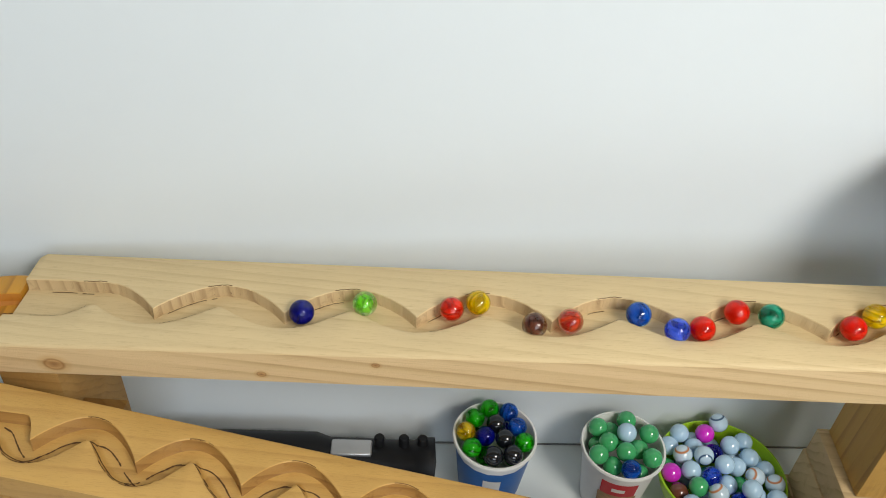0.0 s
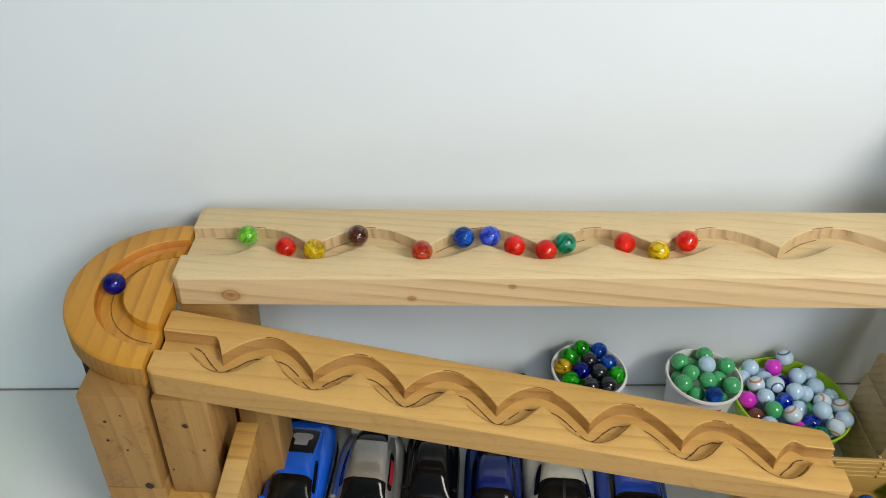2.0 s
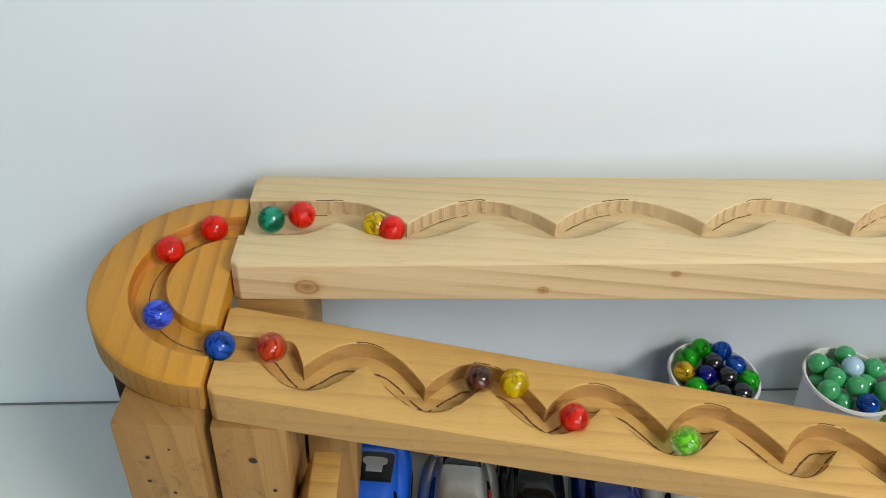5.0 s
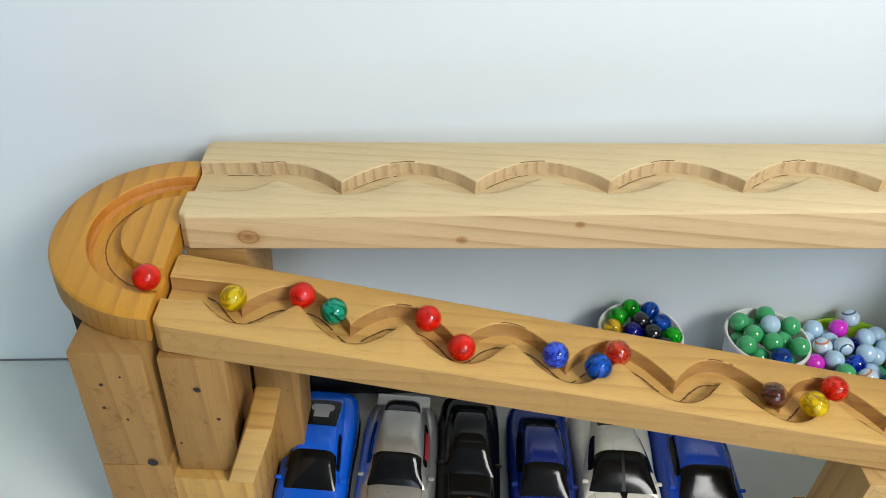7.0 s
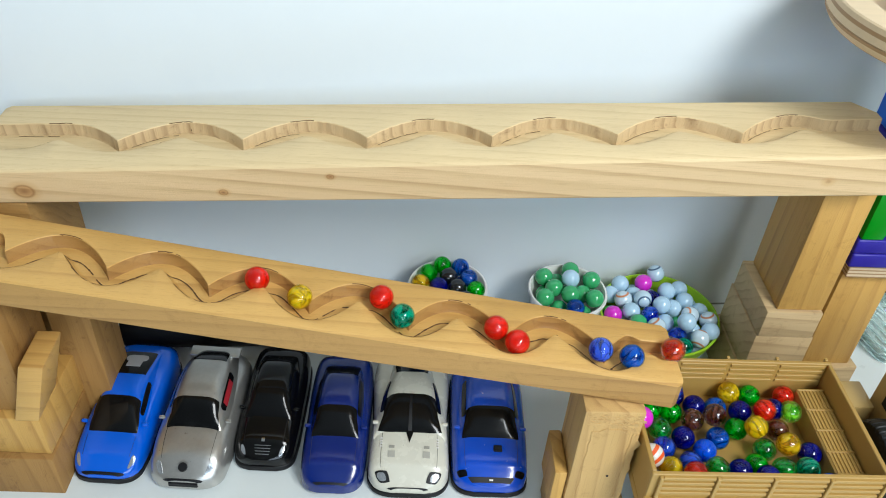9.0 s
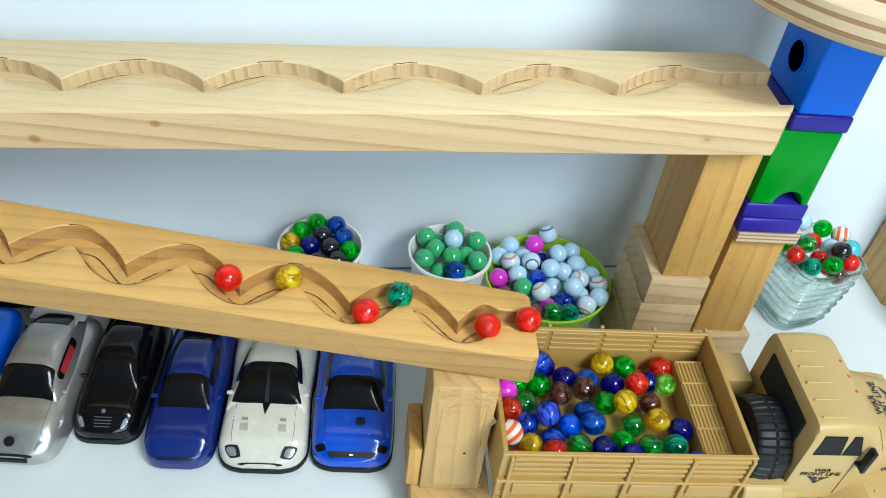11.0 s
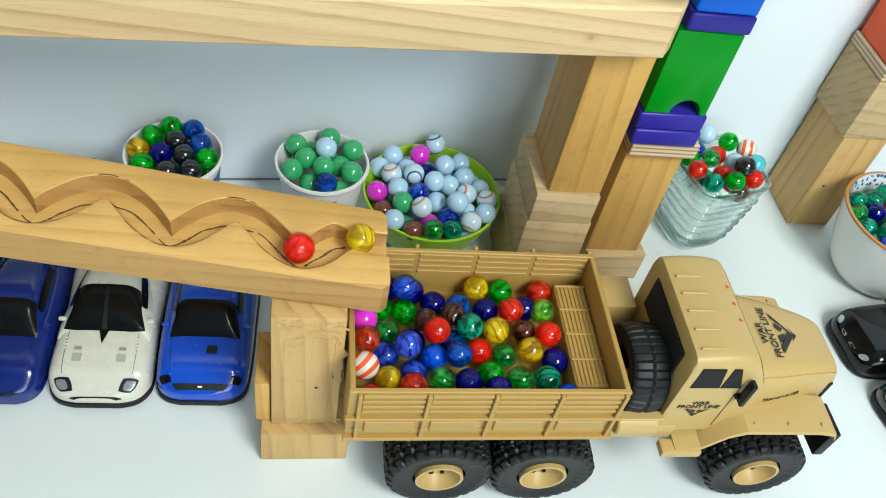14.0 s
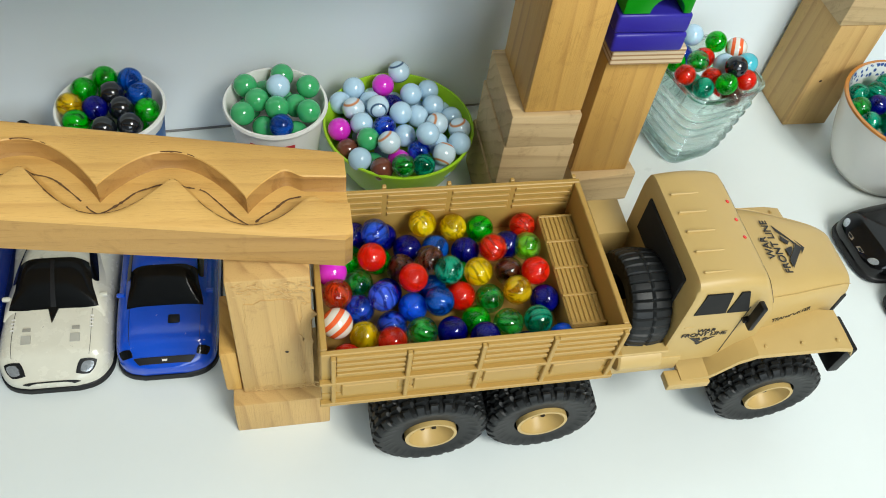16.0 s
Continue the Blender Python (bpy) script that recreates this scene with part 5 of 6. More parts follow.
def truck():
    t = thing("army_truck", "sand-coloured plastic toy army truck with a full load of marbles", "toy truck", pose(0, 0, 0))
    # chassis
    part("chassis", box(0.190, 0.475, 0.224, 0.260, 0.040, 0.070, 0.002), M_DARK, t, "black chassis")
    # load bed
    X0, X1, Y0, Y1, ZB, ZT = 0.1755, 0.3325, 0.1910, 0.2945, 0.0735, 0.1195
    bed = part("load_bed", box(X0, X1, Y0, Y1, 0.0735, 0.0815, 0.0008), M_TAN2, t)

    def wall(name, x0, x1, y0, y1, z0, z1):
        return part(name, box(x0, x1, y0, y1, z0, z1, 0.0005, 1), M_TAN2, bed)
    wall("side_wall", X0, X1, Y0 + 0.0005, Y0 + 0.0035, 0.0812, ZT)
    wall("side_wall", X0, X1, Y1 - 0.0035, Y1 - 0.0005, 0.0812, ZT)
    wall("head_wall", X1 - 0.0035, X1 - 0.0003, Y0 + 0.0036, Y1 - 0.0036, 0.0812, ZT)
    wall("tail_wall", X0 + 0.0003, X0 + 0.0035, Y0 + 0.0036, Y1 - 0.0036, 0.0812, ZT)
    n = 4
    for side, yo in ((-1, Y0), (1, Y1)):
        for i in range(n + 1):
            x = X0 + 0.006 + (X1 - X0 - 0.009) * i / n
            part("stake", box(x - 0.0012, x + 0.0012, yo + (-0.0022 if side < 0 else -0.0004), yo + (0.0006 if side < 0 else 0.0022), 0.0745, ZT + (0.0008 if side > 0 else -0.001), 0.0004, 1), M_TAN2, bed)
        for z in (0.1015, 0.1065, 0.1115, 0.1165):
            for i in range(n):
                xa, xb = X0 + 0.006 + (X1 - X0 - 0.009) * i / n + 0.0016, X0 + 0.006 + (X1 - X0 - 0.009) * (i + 1) / n - 0.0016
                part("slat", box(xa, xb, yo + (-0.0010 if side < 0 else -0.0046), yo + (0.0008 if side < 0 else -0.0030), z - 0.0013, z + 0.0013, 0.0003, 1), M_TAN2, bed)
        part("rail", box(X0 - 0.001, X1 + 0.001, yo + (-0.0024 if side < 0 else -0.0008), yo + (0.0008 if side < 0 else 0.0024), 0.0938, 0.0962, 0.0004, 1), M_TAN2, bed)
        part("rail", box(X0 - 0.001, X1 + 0.001, yo + (-0.0026 if side < 0 else -0.0008), yo + (0.0008 if side < 0 else 0.0026), 0.0722, 0.0752, 0.0004, 1), M_TAN2, bed)
    for i in range(n):
        xa, xb = X0 + 0.006 + (X1 - X0 - 0.009) * i / n + 0.004, X0 + 0.006 + (X1 - X0 - 0.009) * (i + 1) / n - 0.004
        part("panel", box(xa, xb, Y0 - 0.0008, Y0 + 0.0008, 0.079, 0.090, 0.0006, 1), M_TAN2, bed)
    # bench with slats
    part("bench", box(0.3085, 0.3285, 0.2060, 0.2830, 0.0815, 0.1005, 0.0006, 1), M_TAN2, t)
    for i in range(7):
        x = 0.3095 + i * 0.00265
        part("bench_slat", box(x, x + 0.0020, 0.2064, 0.2826, 0.1004, 0.1014, 0.0003, 1), M_TAN2, t)
    for y in (0.2075, 0.2260, 0.2445, 0.2630, 0.2815):
        part("bench_bar", box(0.3085, 0.3285, y - 0.0008, y + 0.0008, 0.1004, 0.1018, 0.0003, 1), M_TAN2, t)
    # frame between bed and cab
    part("deck_plate", box(0.334, 0.378, 0.196, 0.288, 0.060, 0.074, 0.0012), M_TAN, t)
    part("fuel_tank", lathe([(0.0, -0.013), (0.007, -0.013), (0.008, -0.012), (0.008, 0.012), (0.007, 0.013), (0.0, 0.013)], 24, None, Matrix.Translation((0.350, 0.199, 0.076)) @ Matrix.Rotation(radians(90), 4, "Y")), M_TAN, t)
    part("tank_strap", box(0.335, 0.366, 0.1945, 0.2005, 0.083, 0.085, 0.0005, 1), M_TAN, t)
    part("tool_box", box(0.341, 0.361, 0.266, 0.292, 0.0745, 0.1015, 0.001), M_TAN, t)
    part("spare_carrier", box(0.336, 0.3665, 0.214, 0.262, 0.0742, 0.079, 0.0008), M_TAN, t)
    spare = tyre_bm(0.0290, 0.0235, True)
    spare.transform(Matrix.Translation((0.3525, 0.2270, 0.0915)) @ Matrix.Rotation(radians(90), 4, "Z"))
    part("spare_tyre", spare, M_TYRE, t, "black spare tyre standing behind the cab")
    # cab
    def cab(s, u):
        # s runs from rear to windscreen foot
        tab = [(0.0, 0.3645, 0.0405, 0.1395), (0.03, 0.3652, 0.0408, 0.1415), (0.35, 0.385, 0.0408, 0.1435), (0.60, 0.4005, 0.0404, 0.1415), (0.70, 0.4055, 0.0400, 0.138), (0.9, 0.4150, 0.0390, 0.122), (1.0, 0.4195, 0.0385, 0.113)]
        x, hw, h = spline(tab, s)
        a = math.pi * u
        return (x, 0.2378 - hw * sgn_pow(math.cos(a), 0.13), 0.068 + (h - 0.068) * abs(math.sin(a)) ** 0.09 * (0.96 + 0.04 * math.sin(a)))
    part("cab", loft(cab, 30, 40), M_TAN, t, angle=40)
    for y in (0.206, 0.219, 0.232, 0.245, 0.258):
        part("roof_rib", box(0.3685, 0.3845, y - 0.0006, y + 0.0006, 0.1415, 0.1442 - 0.00018 * abs(y - 0.238) * 1000 * 0.12, 0.0004, 1), M_TAN, t)
    for i, y in enumerate((0.2285, 0.2425, 0.2575)):
        lens = lathe([(0.0, 0.0), (0.0011, 0.0), (0.0011, 0.0008), (0.0, 0.0011)], 14, None, Matrix.Translation((0.4000, 0.239 + 0.85 * (y - 0.2425), 0.1412)) @ Matrix.Rotation(radians(20), 4, "Y"))
        part("roof_lamp", lens, M_REDLENS, t, "small red roof lamp")
    part("rear_window", box(0.3632, 0.3657, 0.210, 0.266, 0.106, 0.1315, 0.0006, 1), M_HOLLOW_SHADE, t, "rear window, its shade a black slab")
    part("windshield", patch(cab, 0.74, 0.97, 0.30, 0.70, 0.0003, 6, 10), M_GLASS_DARK, t, "dark windshield")
    for yy, sg in ((0.1974, -1), (0.2782, 1)):
        for xa, xb, sl in ((0.3690, 0.3850, 0.004), (0.3878, 0.3985, 0.004)):
            own = bmesh.new()
            pts = [(xa, 0.1170), (xb + 0.002, 0.1170), (xb - (0.001 if xb < 0.39 else 0.005), 0.1355), (xa + 0.001, 0.1355)]
            vs = [own.verts.new((x, yy, z)) for x, z in pts]
            own.faces.new(vs)
            r = bmesh.ops.extrude_face_region(own, geom=own.faces[:])
            bmesh.ops.translate(own, vec=(0, sg * 0.0009, 0), verts=[g for g in r["geom"] if isinstance(g, bmesh.types.BMVert)])
            part("side_window", own, M_HOLLOW_SHADE, t, "side window opening, its shade a black slab")
        part("door_seam", box(0.4005, 0.4010, yy - 0.0002, yy + 0.0004, 0.073, 0.120, 0), M_PRINT, t)
        part("door_seam", box(0.3672, 0.3677, yy - 0.0002, yy + 0.0004, 0.073, 0.124, 0), M_PRINT, t)
        part("door_handle", box(0.3685, 0.3735, yy - 0.0008, yy + 0.0008, 0.1035, 0.1048, 0.0003, 1), M_TAN, t)
        part("mirror", box(0.4020, 0.4050, yy - 0.003 + sg * 0.004, yy + 0.003 + sg * 0.004, 0.1060, 0.1270, 0.0009, 2), M_DARK, t, "black wing mirror")
        part("mirror_arm", box(0.4000, 0.4040, yy - 0.002 + sg * 0.001, yy + 0.002 + sg * 0.001, 0.108, 0.1100, 0.0003, 1), M_DARK, t)
    # hood
    def hood(s, u):
        tab = [(0.0, 0.408, 0.0370, 0.1150), (0.3, 0.432, 0.0350, 0.1140), (0.7, 0.464, 0.0275, 0.1080), (0.94, 0.4830, 0.0225, 0.1020), (1.0, 0.4865, 0.0205, 0.0975)]
        x, hw, h = spline(tab, s)
        a = math.pi * u
        return (x, 0.2400 - hw * sgn_pow(math.cos(a), 0.36), 0.068 + (h - 0.068) * abs(math.sin(a)) ** 0.26 * (0.92 + 0.08 * math.sin(a)))
    part("hood", loft(hood, 24, 32), M_TAN, t, angle=40)
    for k, u in enumerate((0.24, 0.76)):
        part("hood_crease", patch(hood, 0.02, 0.96, u, u + 0.010, 0.0007, 20, 2), M_TAN, t)
    part("grille", box(0.4815, 0.4852, 0.217, 0.263, 0.070, 0.090, 0.0008, 2), M_DARK, t, "black front grille")
    # fenders
    for sg in (-1, 1):
        def F(y):
            return 0.240 + sg * (0.240 - y)
        own = bmesh.new()
        line = [(0.3785, 0.0625), (0.3950, 0.0640), (0.4080, 0.0785), (0.4180, 0.0835), (0.4680, 0.0825), (0.4790, 0.0800), (0.4815, 0.0745)]
        top = [[own.verts.new((x, F(y), z + dz)) for y, dz in ((0.1865, -0.002), (0.1870, 0.0), (0.1990, 0.0006), (0.2130, 0.0008))] for x, z in line]
        low = [[own.verts.new((x, F(y), z - 0.0028)) for y in (0.1865, 0.1872, 0.1990, 0.2130)] for x, z in line]
        for a, b, c, d in zip(top, top[1:], low, low[1:]):
            for j in range(3):
                own.faces.new((a[j], a[j + 1], b[j + 1], b[j]))
                own.faces.new((c[j], d[j], d[j + 1], c[j + 1]))
            own.faces.new((a[0], b[0], d[0], c[0]))
            own.faces.new((a[3], c[3], d[3], b[3]))
        for r0, r1 in ((top[0], low[0]), (top[-1], low[-1])):
            for j in range(3):
                own.faces.new((r0[j], r0[j + 1], r1[j + 1], r1[j]))
        part("fender", own, M_TAN, t, angle=25)
        for x in (0.424, 0.447, 0.470):
            rv = lathe([(0.0, 0.0), (0.0013, 0.0), (0.0009, 0.0009), (0.0, 0.0012)], 12, None, Matrix.Translation((x, F(0.192), 0.0836 - 0.02 * max(0, x - 0.44))))
            part("rivet", rv, M_TAN, t)
        part("step", box(0.3700, 0.3960, F(0.1895) - 0.005, F(0.1895) + 0.005, 0.0560, 0.0618, 0.0008), M_TAN, t)
        part("bumper_end", box(0.4815, 0.4890, F(0.202) - 0.012, F(0.202) + 0.012, 0.046, 0.072, 0.0012), M_DARK, t, "black bumper end")
    part("bumper", box(0.4818, 0.4885, 0.2145, 0.2655, 0.048, 0.066, 0.0012), M_DARK, t, "black front bumper")
    # wheels
    for x in (0.2355, 0.3010, 0.4455):
        for y, sg in ((0.1975, 1), (0.2830, -1)):
            tb = tyre_bm(0.0325, 0.029)
            tb.transform(Matrix.Translation((x, y, 0.0330)) @ Matrix.Rotation(radians(11 * (x * 100 % 7)), 4, "Y"))
            w = part("wheel", tb, M_TYRE, t, "chunky black off-road tyre")
            rb = rim_bm(0.0148, 0.029)
            rb.transform(Matrix.Translation((x, y, 0.0330)) @ Matrix.Rotation(radians(0 if sg > 0 else 180), 4, "Z"))
            part("rim", rb, M_TAN, w, "sand-coloured dished rim")
            for k in range(6):
                a = k * math.pi / 3
                hb = lathe([(0.0, 0.0), (0.0014, 0.0), (0.0014, 0.001), (0.0, 0.001)], 8, None, Matrix.Translation((x + 0.0068 * math.cos(a), y - sg * 0.0062, 0.0330 + 0.0068 * math.sin(a))) @ Matrix.Rotation(radians(90), 4, "X"))
                part("rim_hole", hb, M_DARK, w, "dark rim hole")
    # prints
    hm = Matrix.Translation((0.4370, 0.239, 0.1142)) @ Matrix.Rotation(radians(9), 4, "Y") @ Matrix.Rotation(radians(92), 4, "Z")
    lettering("WAR", 0.0068, hm @ Matrix.Translation((-0.001, 0.0062, 0)), t)
    lettering("FRONT LINE", 0.0068, hm, t)

    def emblem(m, k):
        own = bmesh.new()
        for pts in (((-14, 0), (-9, 0), (1, -9), (-1, -12)), ((1, -9), (14, 0), (10, -1), (-1, -12)), ((-7, -1), (-2, -1), (0, -6), (-3, -5)), ((3, -6), (7, -2), (4, -1), (1, -4)), ((-5, -10), (-1, -14), (4, -10), (0, -12))):
            own.faces.new([own.verts.new((x * k, y * k, 0)) for x, y in pts])
        r = bmesh.ops.extrude_face_region(own, geom=own.faces[:])
        bmesh.ops.translate(own, vec=(0, 0, 0.0002), verts=[g for g in r["geom"] if isinstance(g, bmesh.types.BMVert)])
        own.transform(m)
        part("emblem", own, M_PRINT, t, "black chevron emblem", smooth=False)
    emblem(hm @ Matrix.Translation((0, -0.0042, 0)), 0.0011)
    dm = Matrix.Translation((0.3830, 0.1966, 0.0960)) @ Matrix.Rotation(radians(90), 4, "X")
    lettering("WAR", 0.0048, dm @ Matrix.Translation((0, 0.0040, 0)), t)
    lettering("FRONT LINE", 0.0048, dm, t)
    emblem(dm @ Matrix.Translation((0, -0.0026, 0)), 0.00055)
    lettering("TRANSPORTER", 0.0042, Matrix.Translation((0.4440, 0.2075, 0.0900)) @ Matrix.Rotation(radians(13), 4, "Z") @ Matrix.Rotation(radians(78), 4, "X"), t)


truck()


# ---- marbles ----
MARBLE_R = 0.0082


def opaque(name, colour, streak=None):
    """Polished opaque glass, with a bent coloured band where streak is given."""
    m, N, L, B = mat(name)
    f = noise_tex(N, L, mapped(N, L, (1, 1, 1)), 120, 3)
    col = mix_col(N, L, f, tuple(c * 0.85 for c in colour), colour)
    if streak:
        w = N.new("ShaderNodeTexWave")
        w.inputs["Scale"].default_value, w.inputs["Distortion"].default_value, w.inputs["Detail"].default_value = streak[2], 3.5, 1.0
        w.inputs["Detail Scale"].default_value = 0.6
        L.new(mapped(N, L, (1, 1, 0.6), (20, 35, 10)), w.inputs["Vector"])
        k = ramp_node(N, L, w.outputs["Fac"], [(streak[1], (0, 0, 0)), (streak[1] + 0.06, (1, 1, 1))])
        col = mix_col(N, L, k, col, streak[0])
    L.new(col, B.inputs["Base Color"])
    B.inputs["Roughness"].default_value, B.inputs["Coat Weight"].default_value = 0.12, 0.6
    B.inputs["Coat Roughness"].default_value = 0.03
    return m


def swirl_bm(turns, vanes, wide):
    """Twisted thin vanes of coloured glass within a marble."""
    bm = bmesh.new()
    n, r = 14, MARBLE_R
    for v in range(vanes):
        ph = math.pi * 2 * v / vanes
        grid = []
        for i in range(n + 1):
            s = -1 + 2 * i / n
            w = wide * r * math.sqrt(max(0.015, 1 - s * s))
            a = ph + turns * s + 0.35 * math.sin(3 * s)
            row = []
            for c, o in ((0.05, 0.03), (0.5, 0.075), (1.0, 0.012), (0.5, -0.02), (0.05, -0.03)):
                x, y = c * w, o * r
                row.append(bm.verts.new((x * math.cos(a) - y * math.sin(a), x * math.sin(a) + y * math.cos(a), s * r * 0.80)))
            grid.append(row)
        for a, b in zip(grid, grid[1:]):
            for j in range(5):
                bm.faces.new((a[j], a[(j + 1) % 5], b[(j + 1) % 5], b[j]))
        bm.faces.new(grid[0])
        bm.faces.new(grid[-1])
    return bm


def swirl_mat(name, c, clearness):
    """Coloured glass that scatters light within; clearness: the share that passes straight on."""
    m, N, L, B = mat(name)
    f = noise_tex(N, L, mapped(N, L, (1, 1, 0.4), (15, 40, 0)), 90, 2, 0.5, 1.2)
    L.new(ramp_node(N, L, f, [(0.36, tuple(v * 0.5 for v in c)), (0.42, c), (0.58, c), (0.68, tuple(min(1, v * 1.15 + 0.03) for v in c))]), B.inputs["Base Color"])
    B.inputs["Subsurface Weight"].default_value, B.inputs["Subsurface Scale"].default_value = 1.0, 0.010
    B.inputs["Subsurface Radius"].default_value = (1.0, 0.9, 0.9)
    B.inputs["Roughness"].default_value, B.inputs["Specular IOR Level"].default_value = 0.4, 0.1
    tr = N.new("ShaderNodeBsdfTransparent")
    tr.inputs[0].default_value = (*[min(1.0, 0.08 + v ** 0.5) for v in c], 1)
    g = noise_tex(N, L, mapped(N, L, (1, 0.35, 1), (60, 10, 25)), 105, 1, 0.5, 1.8)
    see = N.new("ShaderNodeMapRange")
    see.inputs["From Min"].default_value, see.inputs["From Max"].default_value = 0.43, 0.58
    see.inputs["To Min"].default_value, see.inputs["To Max"].default_value = 0.35 * clearness, min(0.95, 1.7 * clearness + 0.12)
    L.new(g, see.inputs["Value"])
    mx = N.new("ShaderNodeMixShader")
    L.new(see.outputs[0], mx.inputs[0])
    L.new(B.outputs[0], mx.inputs[1])
    L.new(tr.outputs[0], mx.inputs[2])
    L.new(mx.outputs[0], N["Material Output"].inputs[0])
    return m


KINDS = {
    "navy": ("deep navy blue glass marble", glass("navy_glass", (0.30, 0.36, 0.90), 0.72), (0.007, 0.014, 0.27), 2),
    "blue": ("blue glass marble with a paler swirl", glass("blue_glass", (0.50, 0.76, 0.97), 0.72), (0.012, 0.17, 0.60), 3),
    "ltblue": ("light blue glass marble", glass("light_blue_glass", (0.78, 0.86, 1.0), 0.72), (0.10, 0.20, 0.95), 2),
    "clearblue": ("clear glass marble with a blue swirl", glass("clear_blue_glass", (0.66, 0.78, 1.0), 0.6), (0.05, 0.18, 0.95), 2),
    "red": ("bright red glass marble", glass("red_glass", (1.0, 0.74, 0.66), 0.72), (1.0, 0.022, 0.004), 2),
    "redclear": ("clear glass marble with a red swirl", glass("clear_rose_glass", (1.0, 0.90, 0.86), 0.72), (1.0, 0.030, 0.006), 3),
    "orange": ("clear glass marble with an orange-red swirl", glass("clear_amber_glass", (1.0, 0.93, 0.88), 0.5), (1.0, 0.075, 0.008), 3),
    "yellow": ("yellow glass marble with a swirl", glass("yellow_glass", (1.0, 0.95, 0.60), 0.72), (1.0, 0.66, 0.004), 3),
    "yellowclear": ("pale yellow clear glass marble", glass("pale_yellow_glass", (1.0, 0.94, 0.50), 0.6), (0.95, 0.64, 0.02), 2),
    "green": ("green glass marble", glass("green_glass", (0.55, 0.96, 0.55), 0.72), (0.010, 0.52, 0.010), 2),
    "greenclear": ("clear glass marble with a green swirl", glass("clear_green_glass", (0.80, 0.98, 0.86), 0.45), (0.02, 0.55, 0.06), 2),
    "limeclear": ("clear glass marble with a lime green swirl", glass("clear_lime_glass", (0.92, 1.0, 0.84), 0.5), (0.30, 0.90, 0.04), 2),
    "teal": ("teal green glass marble", glass("teal_glass", (0.66, 0.95, 0.88), 0.72), (0.01, 0.42, 0.28), 3),
    "brown": ("clear glass marble with a brown swirl", glass("clear_smoke_glass", (0.93, 0.88, 0.82), 0.45), (0.20, 0.06, 0.03), 2),
    "black": ("near-black glass marble", opaque("black_glass", (0.008, 0.010, 0.014)), None, 0),
    "blueop": ("bright blue glass marble", glass("solid_blue_glass", (0.72, 0.82, 1.0), 0.8), (0.015, 0.16, 1.0), 2),
    "magenta": ("opaque magenta marble", opaque("magenta_glass", (0.72, 0.03, 0.62)), None, 0),
    "jade": ("opaque jade green marble", opaque("jade_glass", (0.055, 0.42, 0.15)), None, 0),
    "paleblue": ("opaque pale blue marble", opaque("pale_blue_glass", (0.48, 0.70, 0.88)), None, 0),
    "bluestripe": ("pale blue marble with a dark band", opaque("blue_band_glass", (0.56, 0.74, 0.86), ((0.03, 0.08, 0.18), 0.965, 28)), None, 0),
    "orangestripe": ("pale blue marble with an orange band", opaque("orange_band_glass", (0.60, 0.76, 0.86), ((0.55, 0.20, 0.06), 0.955, 28)), None, 0),
    "stripe": ("white marble with orange stripes", opaque("orange_stripe_glass", (0.86, 0.84, 0.76), ((0.85, 0.13, 0.03), 0.55, 62)), None, 0),
    "brownop": ("opaque red-brown marble", opaque("brown_glass", (0.16, 0.05, 0.03)), None, 0),
    "turquoise": ("opaque turquoise marble", opaque("turquoise_glass", (0.08, 0.52, 0.62)), None, 0),
}
# how far the coloured heart reaches out from the middle, and how clear it is
HEARTS = {"navy": (0.95, 0.30), "red": (0.94, 0.14), "yellow": (0.93, 0.36), "ltblue": (0.93, 0.45), "blue": (0.93, 0.40), "teal": (0.92, 0.48), "redclear": (0.90, 0.34),
          "blueop": (0.965, 0.05), "green": (0.93, 0.45), "orange": (0.84, 0.45), "brown": (0.80, 0.5), "yellowclear": (0.90, 0.6), "clearblue": (0.88, 0.6), "greenclear": (0.72, 0.55), "limeclear": (0.72, 0.55)}


def heart_bm(k, bm):
    own = ball(MARBLE_R * k, 28, 18)
    for v in own.verts:
        v.co *= 1 + (0.16 * (noise.noise(v.co * 150) - 0.3) if k < 0.9 else 0.0)
    return join(bm, own)


BALLS, SWIRLS = {}, {}
for key, (text, gm, sc, vanes) in KINDS.items():
    b = ball(MARBLE_R, 32, 20)
    for f in b.faces:
        f.smooth = True
    BALLS[key] = bpy.data.meshes.new("marble_" + key)
    b.to_mesh(BALLS[key])
    b.free()
    BALLS[key].materials.append(gm)
    if sc:
        b = swirl_bm(0.9, vanes, 0.78)
        if key in HEARTS:
            b = heart_bm(HEARTS[key][0], b)
        for f in b.faces:
            f.smooth = True
        SWIRLS[key] = bpy.data.meshes.new("swirl_" + key)
        b.to_mesh(SWIRLS[key])
        b.free()
        SWIRLS[key].materials.append(swirl_mat(key + "_swirl", sc, HEARTS.get(key, (0, 0.1))[1]))
marble_rng = random.Random(11)


def marble(kind, place, group, where):
    ob = new("marble", BALLS[kind])
    q = Euler([marble_rng.uniform(0, 6.28) for _ in range(3)])
    ob.matrix_world = Matrix.LocRotScale(place, q, None)
    tagged(ob, KINDS[kind][0] + " " + where, "marble", group)
    if kind in SWIRLS:
        s = new("swirl", SWIRLS[kind])
        s.parent = ob
    return ob


def heap(kind, group, where, places):
    for p in places:
        marble(kind, p, group, where)


